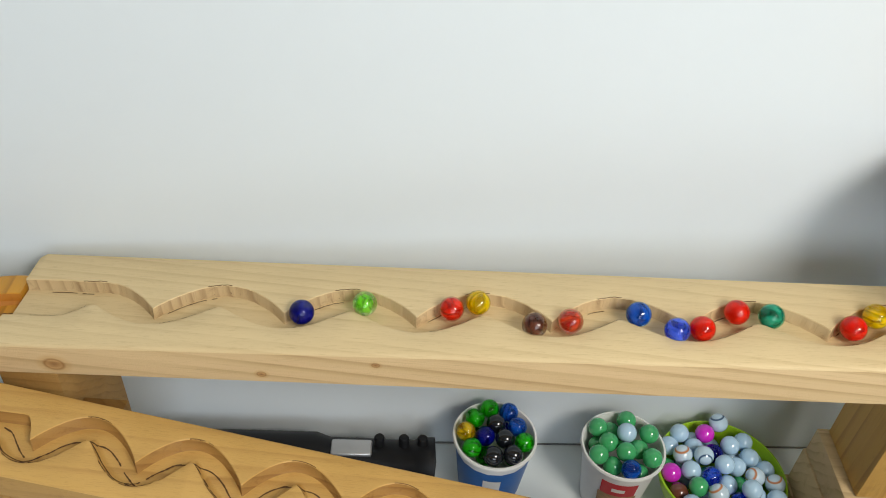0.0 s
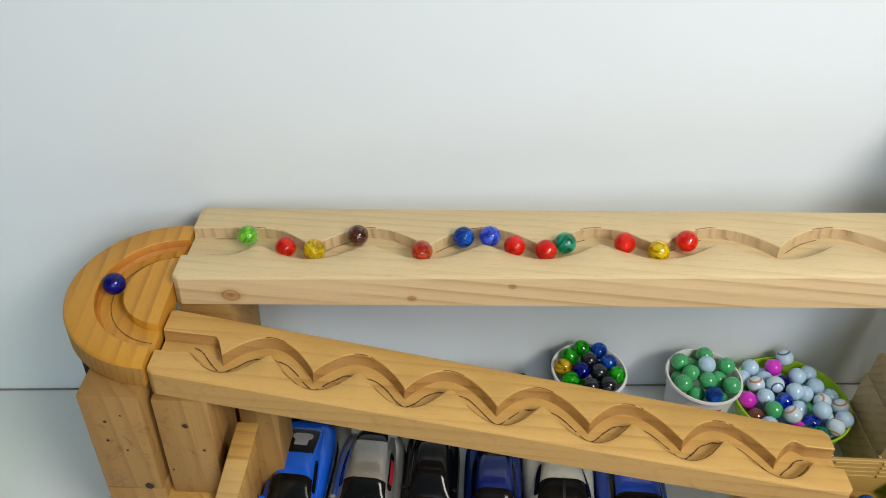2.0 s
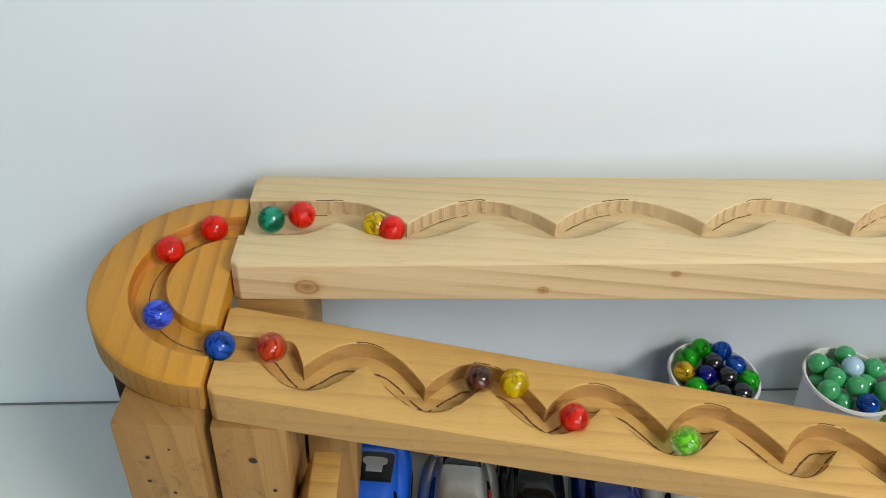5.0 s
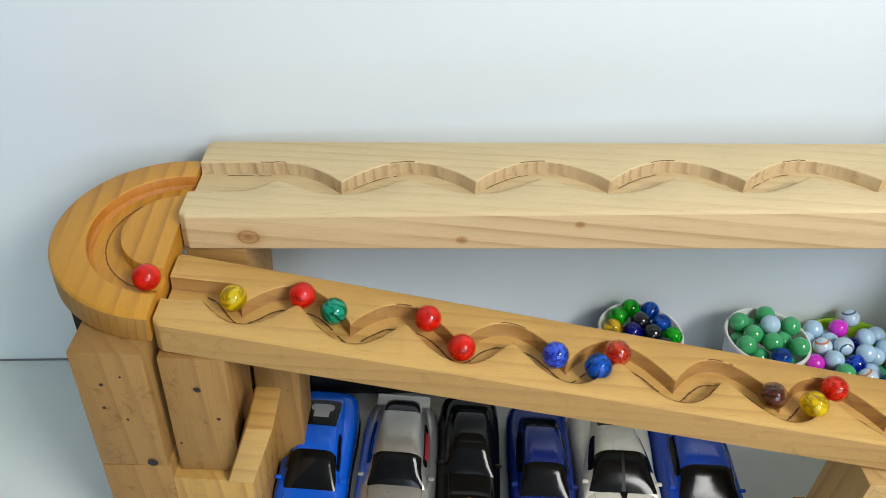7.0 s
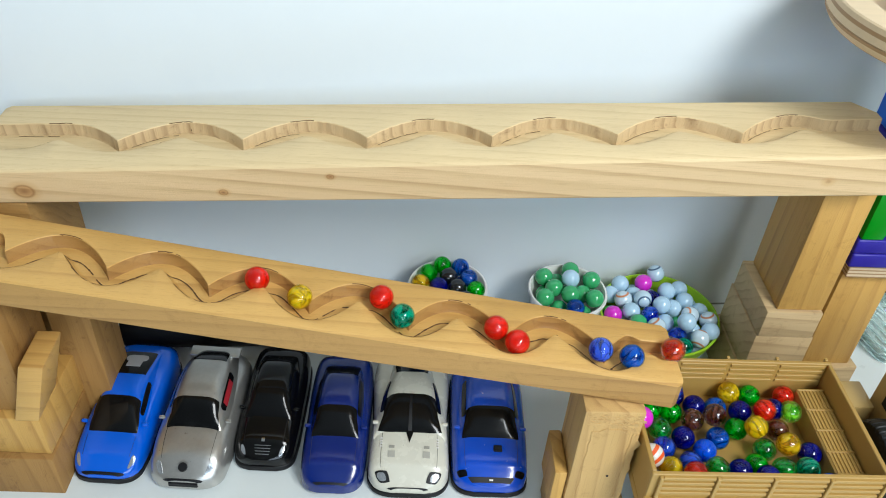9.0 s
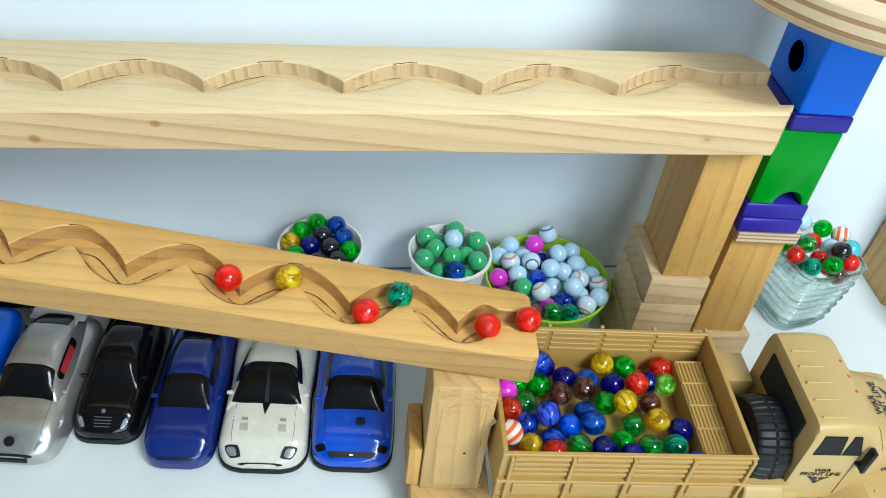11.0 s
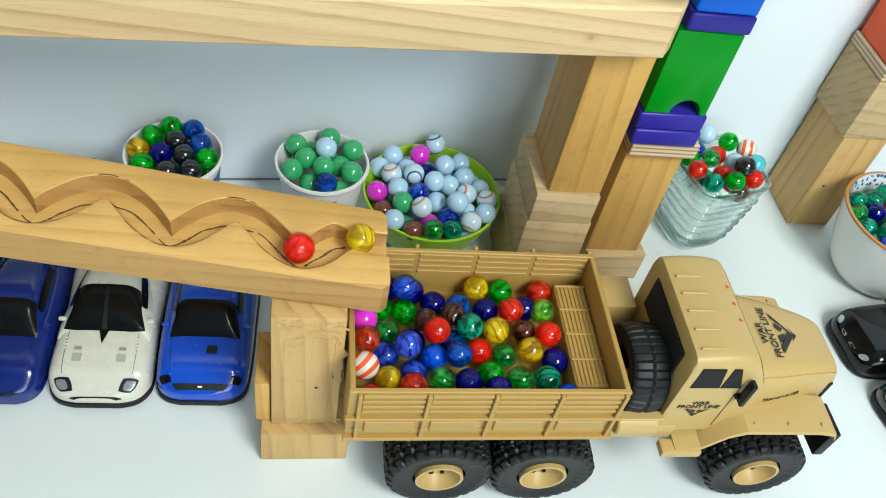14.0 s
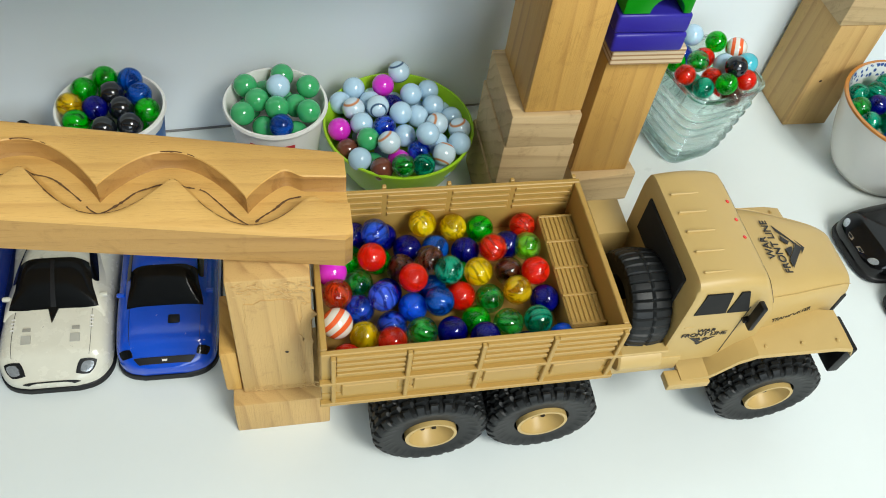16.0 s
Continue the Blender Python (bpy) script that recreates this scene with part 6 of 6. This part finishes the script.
heap('navy', 'heap in the truck bed', 'in the truck bed', [(0.2009, 0.2820, 0.0933), (0.2172, 0.2820, 0.0912), (0.2880, 0.2690, 0.0935), (0.2627, 0.2664, 0.0935), (0.2150, 0.2431, 0.0915), (0.3011, 0.2301, 0.0928), (0.2458, 0.2129, 0.0955), (0.2621, 0.2064, 0.0981), (0.2849, 0.2030, 0.0901)])
heap('clearblue', 'heap in the truck bed', 'in the truck bed', [(0.2113, 0.2745, 0.1049), (0.1991, 0.2341, 0.0915), (0.2152, 0.2225, 0.0905)])
heap('green', 'heap in the truck bed', 'in the truck bed', [(0.2742, 0.2820, 0.0931), (0.1959, 0.2663, 0.0941), (0.2120, 0.2664, 0.0905), (0.2607, 0.2212, 0.0910), (0.2562, 0.2525, 0.0908)])
heap('redclear', 'heap in the truck bed', 'in the truck bed', [(0.3000, 0.2815, 0.0940), (0.2132, 0.2083, 0.0987)])
heap('blue', 'heap in the truck bed', 'in the truck bed', [(0.2464, 0.2717, 0.0905), (0.2402, 0.2440, 0.0905)])
heap('brown', 'heap in the truck bed', 'in the truck bed', [(0.2403, 0.2585, 0.0983), (0.2854, 0.2510, 0.0923)])
heap('greenclear', 'heap in the truck bed', 'in the truck bed', [(0.2002, 0.2506, 0.0917), (0.2710, 0.2347, 0.0906), (0.2295, 0.2130, 0.0975), (0.2767, 0.2150, 0.0955)])
heap('magenta', 'heap in the truck bed', 'in the truck bed', [(0.1860, 0.2541, 0.0993)])
heap('yellow', 'heap in the truck bed', 'in the truck bed', [(0.2649, 0.2448, 0.1029), (0.1998, 0.2168, 0.0922)])
heap('blueop', 'heap in the truck bed', 'in the truck bed', [(0.2279, 0.2330, 0.0908), (0.3053, 0.2046, 0.0929)])
heap('yellowclear', 'heap in the truck bed', 'in the truck bed', [(0.2853, 0.2335, 0.0988)])
heap('stripe', 'heap in the truck bed', 'in the truck bed', [(0.1860, 0.2209, 0.1002)])
heap('red', 'heap in the truck bed', 'in the truck bed', [(0.1897, 0.2037, 0.0930)])
heap('teal', 'heap in the truck bed', 'in the truck bed', [(0.2932, 0.2153, 0.0961)])
heap('yellowclear', 'marbles in the blue cup', 'in a white cup', [(0.0294, 0.4229, 0.0720)])
heap('green', 'marbles in the blue cup', 'in a white cup', [(0.0369, 0.4375, 0.0720), (0.0492, 0.4485, 0.0720), (0.0783, 0.4158, 0.0720), (0.0347, 0.4068, 0.0720), (0.0465, 0.4093, 0.0589), (0.0707, 0.4106, 0.0582)])
heap('blue', 'marbles in the blue cup', 'in a white cup', [(0.0656, 0.4462, 0.0720), (0.0725, 0.4312, 0.0720)])
heap('black', 'marbles in the blue cup', 'in a white cup', [(0.0547, 0.4330, 0.0720), (0.0620, 0.4182, 0.0720), (0.0685, 0.4025, 0.0720), (0.0384, 0.4287, 0.0586)])
heap('navy', 'marbles in the blue cup', 'in a white cup', [(0.0455, 0.4193, 0.0720), (0.0630, 0.4362, 0.0586)])
heap('black', 'marbles in the blue cup', 'in a white cup', [(0.0523, 0.3998, 0.0720)])
heap('jade', 'marbles in the red cup', 'in a white cup', [(0.1415, 0.4379, 0.0710), (0.1670, 0.4474, 0.0710), (0.1843, 0.4340, 0.0718), (0.1393, 0.4100, 0.0710), (0.1623, 0.4135, 0.0721), (0.1831, 0.4089, 0.0722), (0.1751, 0.4218, 0.0656), (0.1491, 0.4233, 0.0708), (0.1680, 0.4345, 0.0575), (0.1743, 0.4038, 0.0572), (0.1527, 0.4079, 0.0591), (0.1428, 0.4294, 0.0575), (0.1542, 0.4422, 0.0611)])
heap('paleblue', 'marbles in the red cup', 'in a white cup', [(0.1640, 0.4298, 0.0766)])
heap('blue', 'marbles in the red cup', 'in a white cup', [(0.1644, 0.3972, 0.0708)])
heap('bluestripe', 'marbles in the green bowl', 'in the lime bowl', [(0.2530, 0.4625, 0.0584), (0.2331, 0.4268, 0.0574)])
heap('paleblue', 'marbles in the green bowl', 'in the lime bowl', [(0.2184, 0.4534, 0.0517), (0.2076, 0.4413, 0.0489), (0.2593, 0.4414, 0.0549), (0.2734, 0.4490, 0.0509), (0.2200, 0.4123, 0.0551), (0.2484, 0.4179, 0.0588), (0.2616, 0.4228, 0.0503), (0.2749, 0.4326, 0.0510), (0.2156, 0.3820, 0.0512), (0.2500, 0.4044, 0.0494), (0.2634, 0.3914, 0.0636), (0.2730, 0.3972, 0.0469), (0.2870, 0.3911, 0.0530), (0.2295, 0.4417, 0.0483), (0.2220, 0.4151, 0.0396), (0.2878, 0.4250, 0.0454), (0.2329, 0.4561, 0.0386), (0.2482, 0.4517, 0.0379), (0.2828, 0.4392, 0.0382), (0.2637, 0.4415, 0.0393), (0.2363, 0.4003, 0.0383), (0.2738, 0.3828, 0.0381), (0.2214, 0.4311, 0.0395)])
heap('magenta', 'marbles in the green bowl', 'in the lime bowl', [(0.2401, 0.4532, 0.0540), (0.2041, 0.4119, 0.0509), (0.2431, 0.3836, 0.0458)])
heap('orangestripe', 'marbles in the green bowl', 'in the lime bowl', [(0.2159, 0.4283, 0.0547), (0.2363, 0.3876, 0.0603), (0.2747, 0.4129, 0.0517), (0.2903, 0.4075, 0.0510), (0.2738, 0.3795, 0.0552)])
heap('navy', 'marbles in the green bowl', 'in the lime bowl', [(0.2448, 0.4356, 0.0496)])
heap('clearblue', 'marbles in the green bowl', 'in the lime bowl', [(0.2354, 0.4066, 0.0568), (0.2581, 0.3901, 0.0479)])
heap('jade', 'marbles in the green bowl', 'in the lime bowl', [(0.2227, 0.3961, 0.0561), (0.2394, 0.4203, 0.0377), (0.2259, 0.3878, 0.0397), (0.2650, 0.4124, 0.0389), (0.2061, 0.4267, 0.0376)])
heap('brownop', 'marbles in the green bowl', 'in the lime bowl', [(0.2086, 0.3961, 0.0462), (0.2299, 0.3742, 0.0486)])
heap('greenclear', 'marbles in the green bowl', 'in the lime bowl', [(0.2440, 0.3696, 0.0558)])
heap('teal', 'marbles in the green bowl', 'in the lime bowl', [(0.2590, 0.3739, 0.0506)])
heap('paleblue', 'marbles in the glass jar', 'in the glass jar', [(0.4777, 0.4591, 0.0897), (0.4965, 0.4325, 0.0827)])
heap('green', 'marbles in the glass jar', 'in the glass jar', [(0.4964, 0.4539, 0.0869), (0.4594, 0.4398, 0.0804), (0.4866, 0.4070, 0.0859), (0.5050, 0.4434, 0.0697), (0.4925, 0.4544, 0.0696)])
heap('stripe', 'marbles in the glass jar', 'in the glass jar', [(0.5117, 0.4481, 0.0851)])
heap('greenclear', 'marbles in the glass jar', 'in the glass jar', [(0.4741, 0.4337, 0.0855)])
heap('turquoise', 'marbles in the glass jar', 'in the glass jar', [(0.5147, 0.4320, 0.0831)])
heap('redclear', 'marbles in the glass jar', 'in the glass jar', [(0.4615, 0.4235, 0.0813), (0.4840, 0.4227, 0.0782)])
heap('black', 'marbles in the glass jar', 'in the glass jar', [(0.4967, 0.4187, 0.0918)])
heap('red', 'marbles in the glass jar', 'in the glass jar', [(0.5084, 0.4170, 0.0803), (0.4854, 0.4442, 0.0794), (0.4977, 0.4240, 0.0680)])
heap('teal', 'marbles in the glass jar', 'in the glass jar', [(0.4723, 0.4112, 0.0790), (0.4730, 0.4286, 0.0684)])
heap('clearblue', 'marbles in the glass jar', 'in the glass jar', [(0.4707, 0.4513, 0.0769)])
heap('brown', 'marbles in the glass jar', 'in the glass jar', [(0.4964, 0.4086, 0.0728)])
heap('teal', 'marbles in the ceramic bowl', 'in the ceramic bowl', [(0.6268, 0.4146, 0.0660), (0.6409, 0.4232, 0.0660), (0.6104, 0.4129, 0.0660), (0.6039, 0.3813, 0.0660), (0.6480, 0.3913, 0.0660), (0.6197, 0.3767, 0.0660), (0.6641, 0.3874, 0.0660), (0.6854, 0.3776, 0.0549), (0.6302, 0.3995, 0.0526), (0.6364, 0.3517, 0.0535), (0.6519, 0.4160, 0.0533), (0.6809, 0.4121, 0.0531), (0.6309, 0.4242, 0.0533), (0.6669, 0.4219, 0.0523), (0.6790, 0.3620, 0.0520), (0.6479, 0.4319, 0.0523)])
heap('green', 'marbles in the ceramic bowl', 'in the ceramic bowl', [(0.6573, 0.4253, 0.0660), (0.6665, 0.4116, 0.0660), (0.6607, 0.3712, 0.0660), (0.6124, 0.3709, 0.0530), (0.6606, 0.3976, 0.0528), (0.6427, 0.3811, 0.0547), (0.6123, 0.3927, 0.0525), (0.6640, 0.3574, 0.0573), (0.6665, 0.3770, 0.0524), (0.6868, 0.3945, 0.0531), (0.6478, 0.3658, 0.0523), (0.6176, 0.4098, 0.0522)])
heap('navy', 'marbles in the ceramic bowl', 'in the ceramic bowl', [(0.6202, 0.3995, 0.0660), (0.6454, 0.3560, 0.0660)])
heap('redclear', 'marbles in the ceramic bowl', 'in the ceramic bowl', [(0.6420, 0.4067, 0.0660), (0.6764, 0.3984, 0.0660)])
heap('greenclear', 'marbles in the ceramic bowl', 'in the ceramic bowl', [(0.6038, 0.3978, 0.0660), (0.6319, 0.3879, 0.0660), (0.6256, 0.3510, 0.0660)])
heap('red', 'marbles in the ceramic bowl', 'in the ceramic bowl', [(0.6323, 0.3661, 0.0660)])
heap('clearblue', 'marbles in the ceramic bowl', 'in the ceramic bowl', [(0.6131, 0.3617, 0.0660)])

ROLLERS = [marble('navy', (0, 0, 0), "marbles on the track", "rolling along the track"), marble('limeclear', (0, 0, 0), "marbles on the track", "rolling along the track"), marble('redclear', (0, 0, 0), "marbles on the track", "rolling along the track"), marble('yellow', (0, 0, 0), "marbles on the track", "rolling along the track"), marble('brown', (0, 0, 0), "marbles on the track", "rolling along the track"), marble('orange', (0, 0, 0), "marbles on the track", "rolling along the track"), marble('blue', (0, 0, 0), "marbles on the track", "rolling along the track"), marble('ltblue', (0, 0, 0), "marbles on the track", "rolling along the track"), marble('red', (0, 0, 0), "marbles on the track", "rolling along the track"), marble('red', (0, 0, 0), "marbles on the track", "rolling along the track"), marble('teal', (0, 0, 0), "marbles on the track", "rolling along the track"), marble('red', (0, 0, 0), "marbles on the track", "rolling along the track"), marble('yellow', (0, 0, 0), "marbles on the track", "rolling along the track"), marble('red', (0, 0, 0), "marbles on the track", "rolling along the track")]


# ---- rolling marbles ----
def track_place(u):
    """The centre of a marble that has come u metres along the track."""
    if u < 0.635:
        x = 0.35 - u
        y = 0.3755 - 0.012 * x + 0.0103 * math.cos(2 * math.pi * (x + 0.062) / BEAM_P)
        b = min(1, max(0, (x + 0.285) / 0.05))
        e = min(1, max(0, (x - 0.29) / 0.04))
        y = b * y + (1 - b) * 0.3825
        return Vector((x, (1 - e) * y + e * 0.365, beam_top(x) + 0.0015))
    if u < 0.635 + math.pi * ARC_R:
        a = (u - 0.635) / ARC_R
        y = ARC_C[1] + ARC_R * math.cos(a)
        return Vector((-0.285 - ARC_R * math.sin(a), y, arc_plane(y) + 0.0015))
    x = -0.285 + u - 0.635 - math.pi * ARC_R
    y = 0.2695 - 0.1 * x + 0.0118 * math.cos(2 * math.pi * (x - RAMP_X - 0.007) / RAMP_P)
    b = min(1, max(0, (x + 0.265) / 0.03))
    e = min(1, max(0, (x - 0.163) / 0.02))
    y = b * y + (1 - b) * 0.2955
    return Vector((x, (1 - e) * y + e * 0.2555, ramp_top(x) + 0.0015))


def glide(rows, t):
    """Monotone interpolation of (seconds, metres) rows."""
    if t <= rows[0][0]:
        return rows[0][1] + (t - rows[0][0]) * (rows[1][1] - rows[0][1]) / (rows[1][0] - rows[0][0])
    if t >= rows[-1][0]:
        return rows[-1][1] + (t - rows[-1][0]) * (rows[-1][1] - rows[-2][1]) / (rows[-1][0] - rows[-2][0])
    i = max(j for j in range(len(rows) - 1) if rows[j][0] <= t)

    def slope(k):
        return (rows[k + 1][1] - rows[k][1]) / (rows[k + 1][0] - rows[k][0])

    def tangent(k):
        if k == 0 or k == len(rows) - 1:
            return slope(min(k, len(rows) - 2))
        a, b = slope(k - 1), slope(k)
        return 0 if a * b <= 0 else 2 * a * b / (a + b)
    h = rows[i + 1][0] - rows[i][0]
    s = (t - rows[i][0]) / h
    m0, m1 = tangent(i) * h, tangent(i + 1) * h
    return (2 * s ** 3 - 3 * s * s + 1) * rows[i][1] + (s ** 3 - 2 * s * s + s) * m0 + (3 * s * s - 2 * s ** 3) * rows[i + 1][1] + (s ** 3 - s * s) * m1


def roll(marble, rows, leave, land, rest):
    """Keys a marble along the track; it leaves the ramp, drops and lies still at rest."""
    out, spin, last = [], Euler((rest[0] * 90, rest[1] * 70, 0.7)).to_quaternion(), None
    for i in range(0, 241):
        t = i / 15
        if t <= leave:
            p = track_place(min(1.257, glide(rows, t)))
        else:
            q, s = track_place(1.257), min(1.0, (t - leave) / (land - leave))
            p = q.lerp(Vector(rest), s)
            p.z = q.z + (rest[2] - q.z) * s * s + 0.004 * math.sin(math.pi * s) * (s < 1)
        if last is not None:
            d = p - last
            if d.length > 1e-6:
                axis = Vector((0, 0, 1)).cross(d)
                if axis.length > 1e-7:
                    turn = min(1.2, d.length / 0.008)
                    spin = (Matrix.Rotation(turn, 3, axis.normalized()).to_quaternion() @ spin)
        last = p
        out.append((t, Matrix.Translation(p) @ spin.to_matrix().to_4x4()))
    walk(marble, out)


def motions():
    roll(ROLLERS[0], [(0, 0.439), (0.5, 0.49), (1, 0.554), (1.5, 0.62), (2, 0.702), (2.5, 0.785), (3, 0.853), (3.5, 0.915), (4, 0.97), (4.2, 0.993), (5.55, 1.257)],
         5.55, 5.75, (0.2300, 0.2715, 0.0923))
    roll(ROLLERS[1], [(0, 0.399), (0.5, 0.448), (1, 0.499), (1.5, 0.546), (2, 0.589), (2.5, 0.651), (3, 0.719), (3.5, 0.808), (4, 0.865), (4.2, 0.884), (6.15, 1.257)],
         6.15, 6.35, (0.2979, 0.2638, 0.0975))
    roll(ROLLERS[2], [(0, 0.342), (0.5, 0.39), (1, 0.444), (1.5, 0.502), (2, 0.557), (2.5, 0.62), (3, 0.696), (3.5, 0.771), (4, 0.844), (4.2, 0.869), (6.5, 1.124), (7, 1.177), (7.5, 1.234), (7.62, 1.257)],
         7.62, 7.82, (0.2766, 0.2610, 0.1020))
    roll(ROLLERS[3], [(0, 0.325), (0.5, 0.376), (1, 0.428), (1.5, 0.475), (2, 0.535), (2.5, 0.582), (3, 0.642), (3.5, 0.721), (4, 0.813), (4.2, 0.836), (6.5, 1.105), (7, 1.158), (7.5, 1.211), (7.78, 1.257)],
         7.78, 7.98, (0.2580, 0.2820, 0.0961))
    roll(ROLLERS[4], [(0, 0.289), (0.5, 0.341), (1, 0.389), (1.5, 0.445), (2, 0.504), (2.5, 0.558), (3, 0.622), (3.5, 0.694), (4, 0.773), (4.2, 0.81), (6.5, 1.075), (7, 1.134), (7.5, 1.19), (8, 1.255), (8.02, 1.257)],
         8.02, 8.22, (0.2242, 0.2563, 0.0951))
    roll(ROLLERS[5], [(0, 0.266), (0.5, 0.311), (1, 0.357), (1.5, 0.411), (2, 0.454), (2.5, 0.502), (3, 0.55), (3.5, 0.596), (4, 0.673), (4.2, 0.698), (6.5, 0.988), (7, 1.043), (7.5, 1.103), (8, 1.157), (8.5, 1.211), (8.8, 1.235), (9, 1.25), (9.04, 1.257)],
         9.04, 9.30, (0.1872, 0.2371, 0.1030))
    roll(ROLLERS[6], [(0, 0.222), (0.5, 0.291), (1, 0.337), (1.5, 0.374), (2, 0.423), (2.5, 0.471), (3, 0.526), (3.5, 0.576), (4, 0.635), (4.2, 0.665), (6.5, 0.967), (7, 1.029), (7.5, 1.082), (8, 1.141), (8.5, 1.193), (8.8, 1.205), (9, 1.22), (9.2, 1.237), (9.45, 1.257)],
         9.45, 9.71, (0.2411, 0.2294, 0.1001))
    roll(ROLLERS[7], [(0, 0.2), (0.5, 0.257), (1, 0.307), (1.5, 0.355), (2, 0.403), (2.5, 0.444), (3, 0.493), (3.5, 0.535), (4, 0.589), (4.2, 0.618), (6.5, 0.945), (7, 1.004), (7.5, 1.064), (8, 1.12), (8.5, 1.172), (8.8, 1.192), (9, 1.2), (9.2, 1.21), (9.85, 1.257)],
         9.85, 10.11, (0.2111, 0.2330, 0.1039))
    roll(ROLLERS[8], [(0, 0.184), (0.5, 0.237), (1, 0.284), (1.5, 0.342), (2, 0.385), (2.5, 0.431), (3, 0.472), (3.5, 0.514), (4, 0.546), (4.2, 0.569), (6.5, 0.897), (7, 0.948), (7.5, 1.008), (8, 1.065), (8.5, 1.119), (8.8, 1.135), (9, 1.145), (9.2, 1.159), (11.2, 1.257)],
         11.20, 11.46, (0.2978, 0.2441, 0.1008))
    roll(ROLLERS[9], [(0, 0.159), (0.5, 0.21), (1, 0.267), (1.5, 0.315), (2, 0.362), (2.5, 0.409), (3, 0.454), (3.5, 0.491), (4, 0.532), (4.2, 0.55), (6.5, 0.869), (7, 0.928), (7.5, 0.982), (8, 1.043), (8.5, 1.099), (8.8, 1.121), (9, 1.132), (9.2, 1.139), (11.3, 1.239), (11.5, 1.257)],
         11.50, 11.76, (0.2548, 0.2365, 0.0929))
    roll(ROLLERS[10], [(0, 0.138), (0.5, 0.19), (1, 0.244), (1.5, 0.295), (2, 0.347), (2.5, 0.395), (3, 0.435), (3.5, 0.473), (4, 0.518), (4.2, 0.531), (6.5, 0.816), (7, 0.872), (7.5, 0.934), (8, 0.987), (8.5, 1.042), (8.8, 1.062), (9, 1.071), (9.2, 1.082), (11.3, 1.182), (11.8, 1.201), (12, 1.208), (12.5, 1.235), (12.82, 1.257)],
         12.82, 13.08, (0.2486, 0.2459, 0.1049))
    roll(ROLLERS[11], [(0, 0.09), (0.5, 0.142), (1, 0.202), (1.5, 0.253), (2, 0.303), (2.5, 0.358), (3, 0.408), (3.5, 0.457), (4, 0.493), (4.2, 0.512), (6.5, 0.784), (7, 0.852), (7.5, 0.91), (8, 0.966), (8.5, 1.022), (8.8, 1.042), (9, 1.057), (9.2, 1.066), (11.3, 1.163), (11.8, 1.186), (12, 1.192), (12.5, 1.211), (13, 1.24), (13.2, 1.257)],
         13.20, 13.46, (0.2286, 0.2432, 0.1041))
    roll(ROLLERS[12], [(0, 0.072), (0.5, 0.125), (1, 0.177), (1.5, 0.232), (2, 0.28), (2.5, 0.34), (3, 0.391), (3.5, 0.431), (4, 0.478), (4.2, 0.489), (6.5, 0.727), (7, 0.813), (7.5, 0.871), (8, 0.929), (8.5, 0.976), (8.8, 0.995), (9, 1.005), (9.2, 1.014), (11.3, 1.117), (11.8, 1.137), (12, 1.143), (12.5, 1.167), (13, 1.191), (13.5, 1.209), (14, 1.236), (14.18, 1.257)],
         14.18, 14.44, (0.2395, 0.2818, 0.1017))
    roll(ROLLERS[13], [(0.5, 0.103), (1, 0.164), (1.5, 0.203), (2, 0.257), (2.5, 0.309), (3, 0.355), (3.5, 0.402), (4, 0.457), (4.2, 0.475), (6.5, 0.693), (7, 0.763), (7.5, 0.84), (8, 0.897), (8.5, 0.946), (8.8, 0.967), (9, 0.976), (9.2, 0.988), (11.3, 1.083), (11.8, 1.108), (12, 1.114), (12.5, 1.135), (13, 1.159), (13.5, 1.185), (14, 1.204), (14.5, 1.226), (14.86, 1.257)],
         14.86, 15.12, (0.2078, 0.2581, 0.1050))


motions()
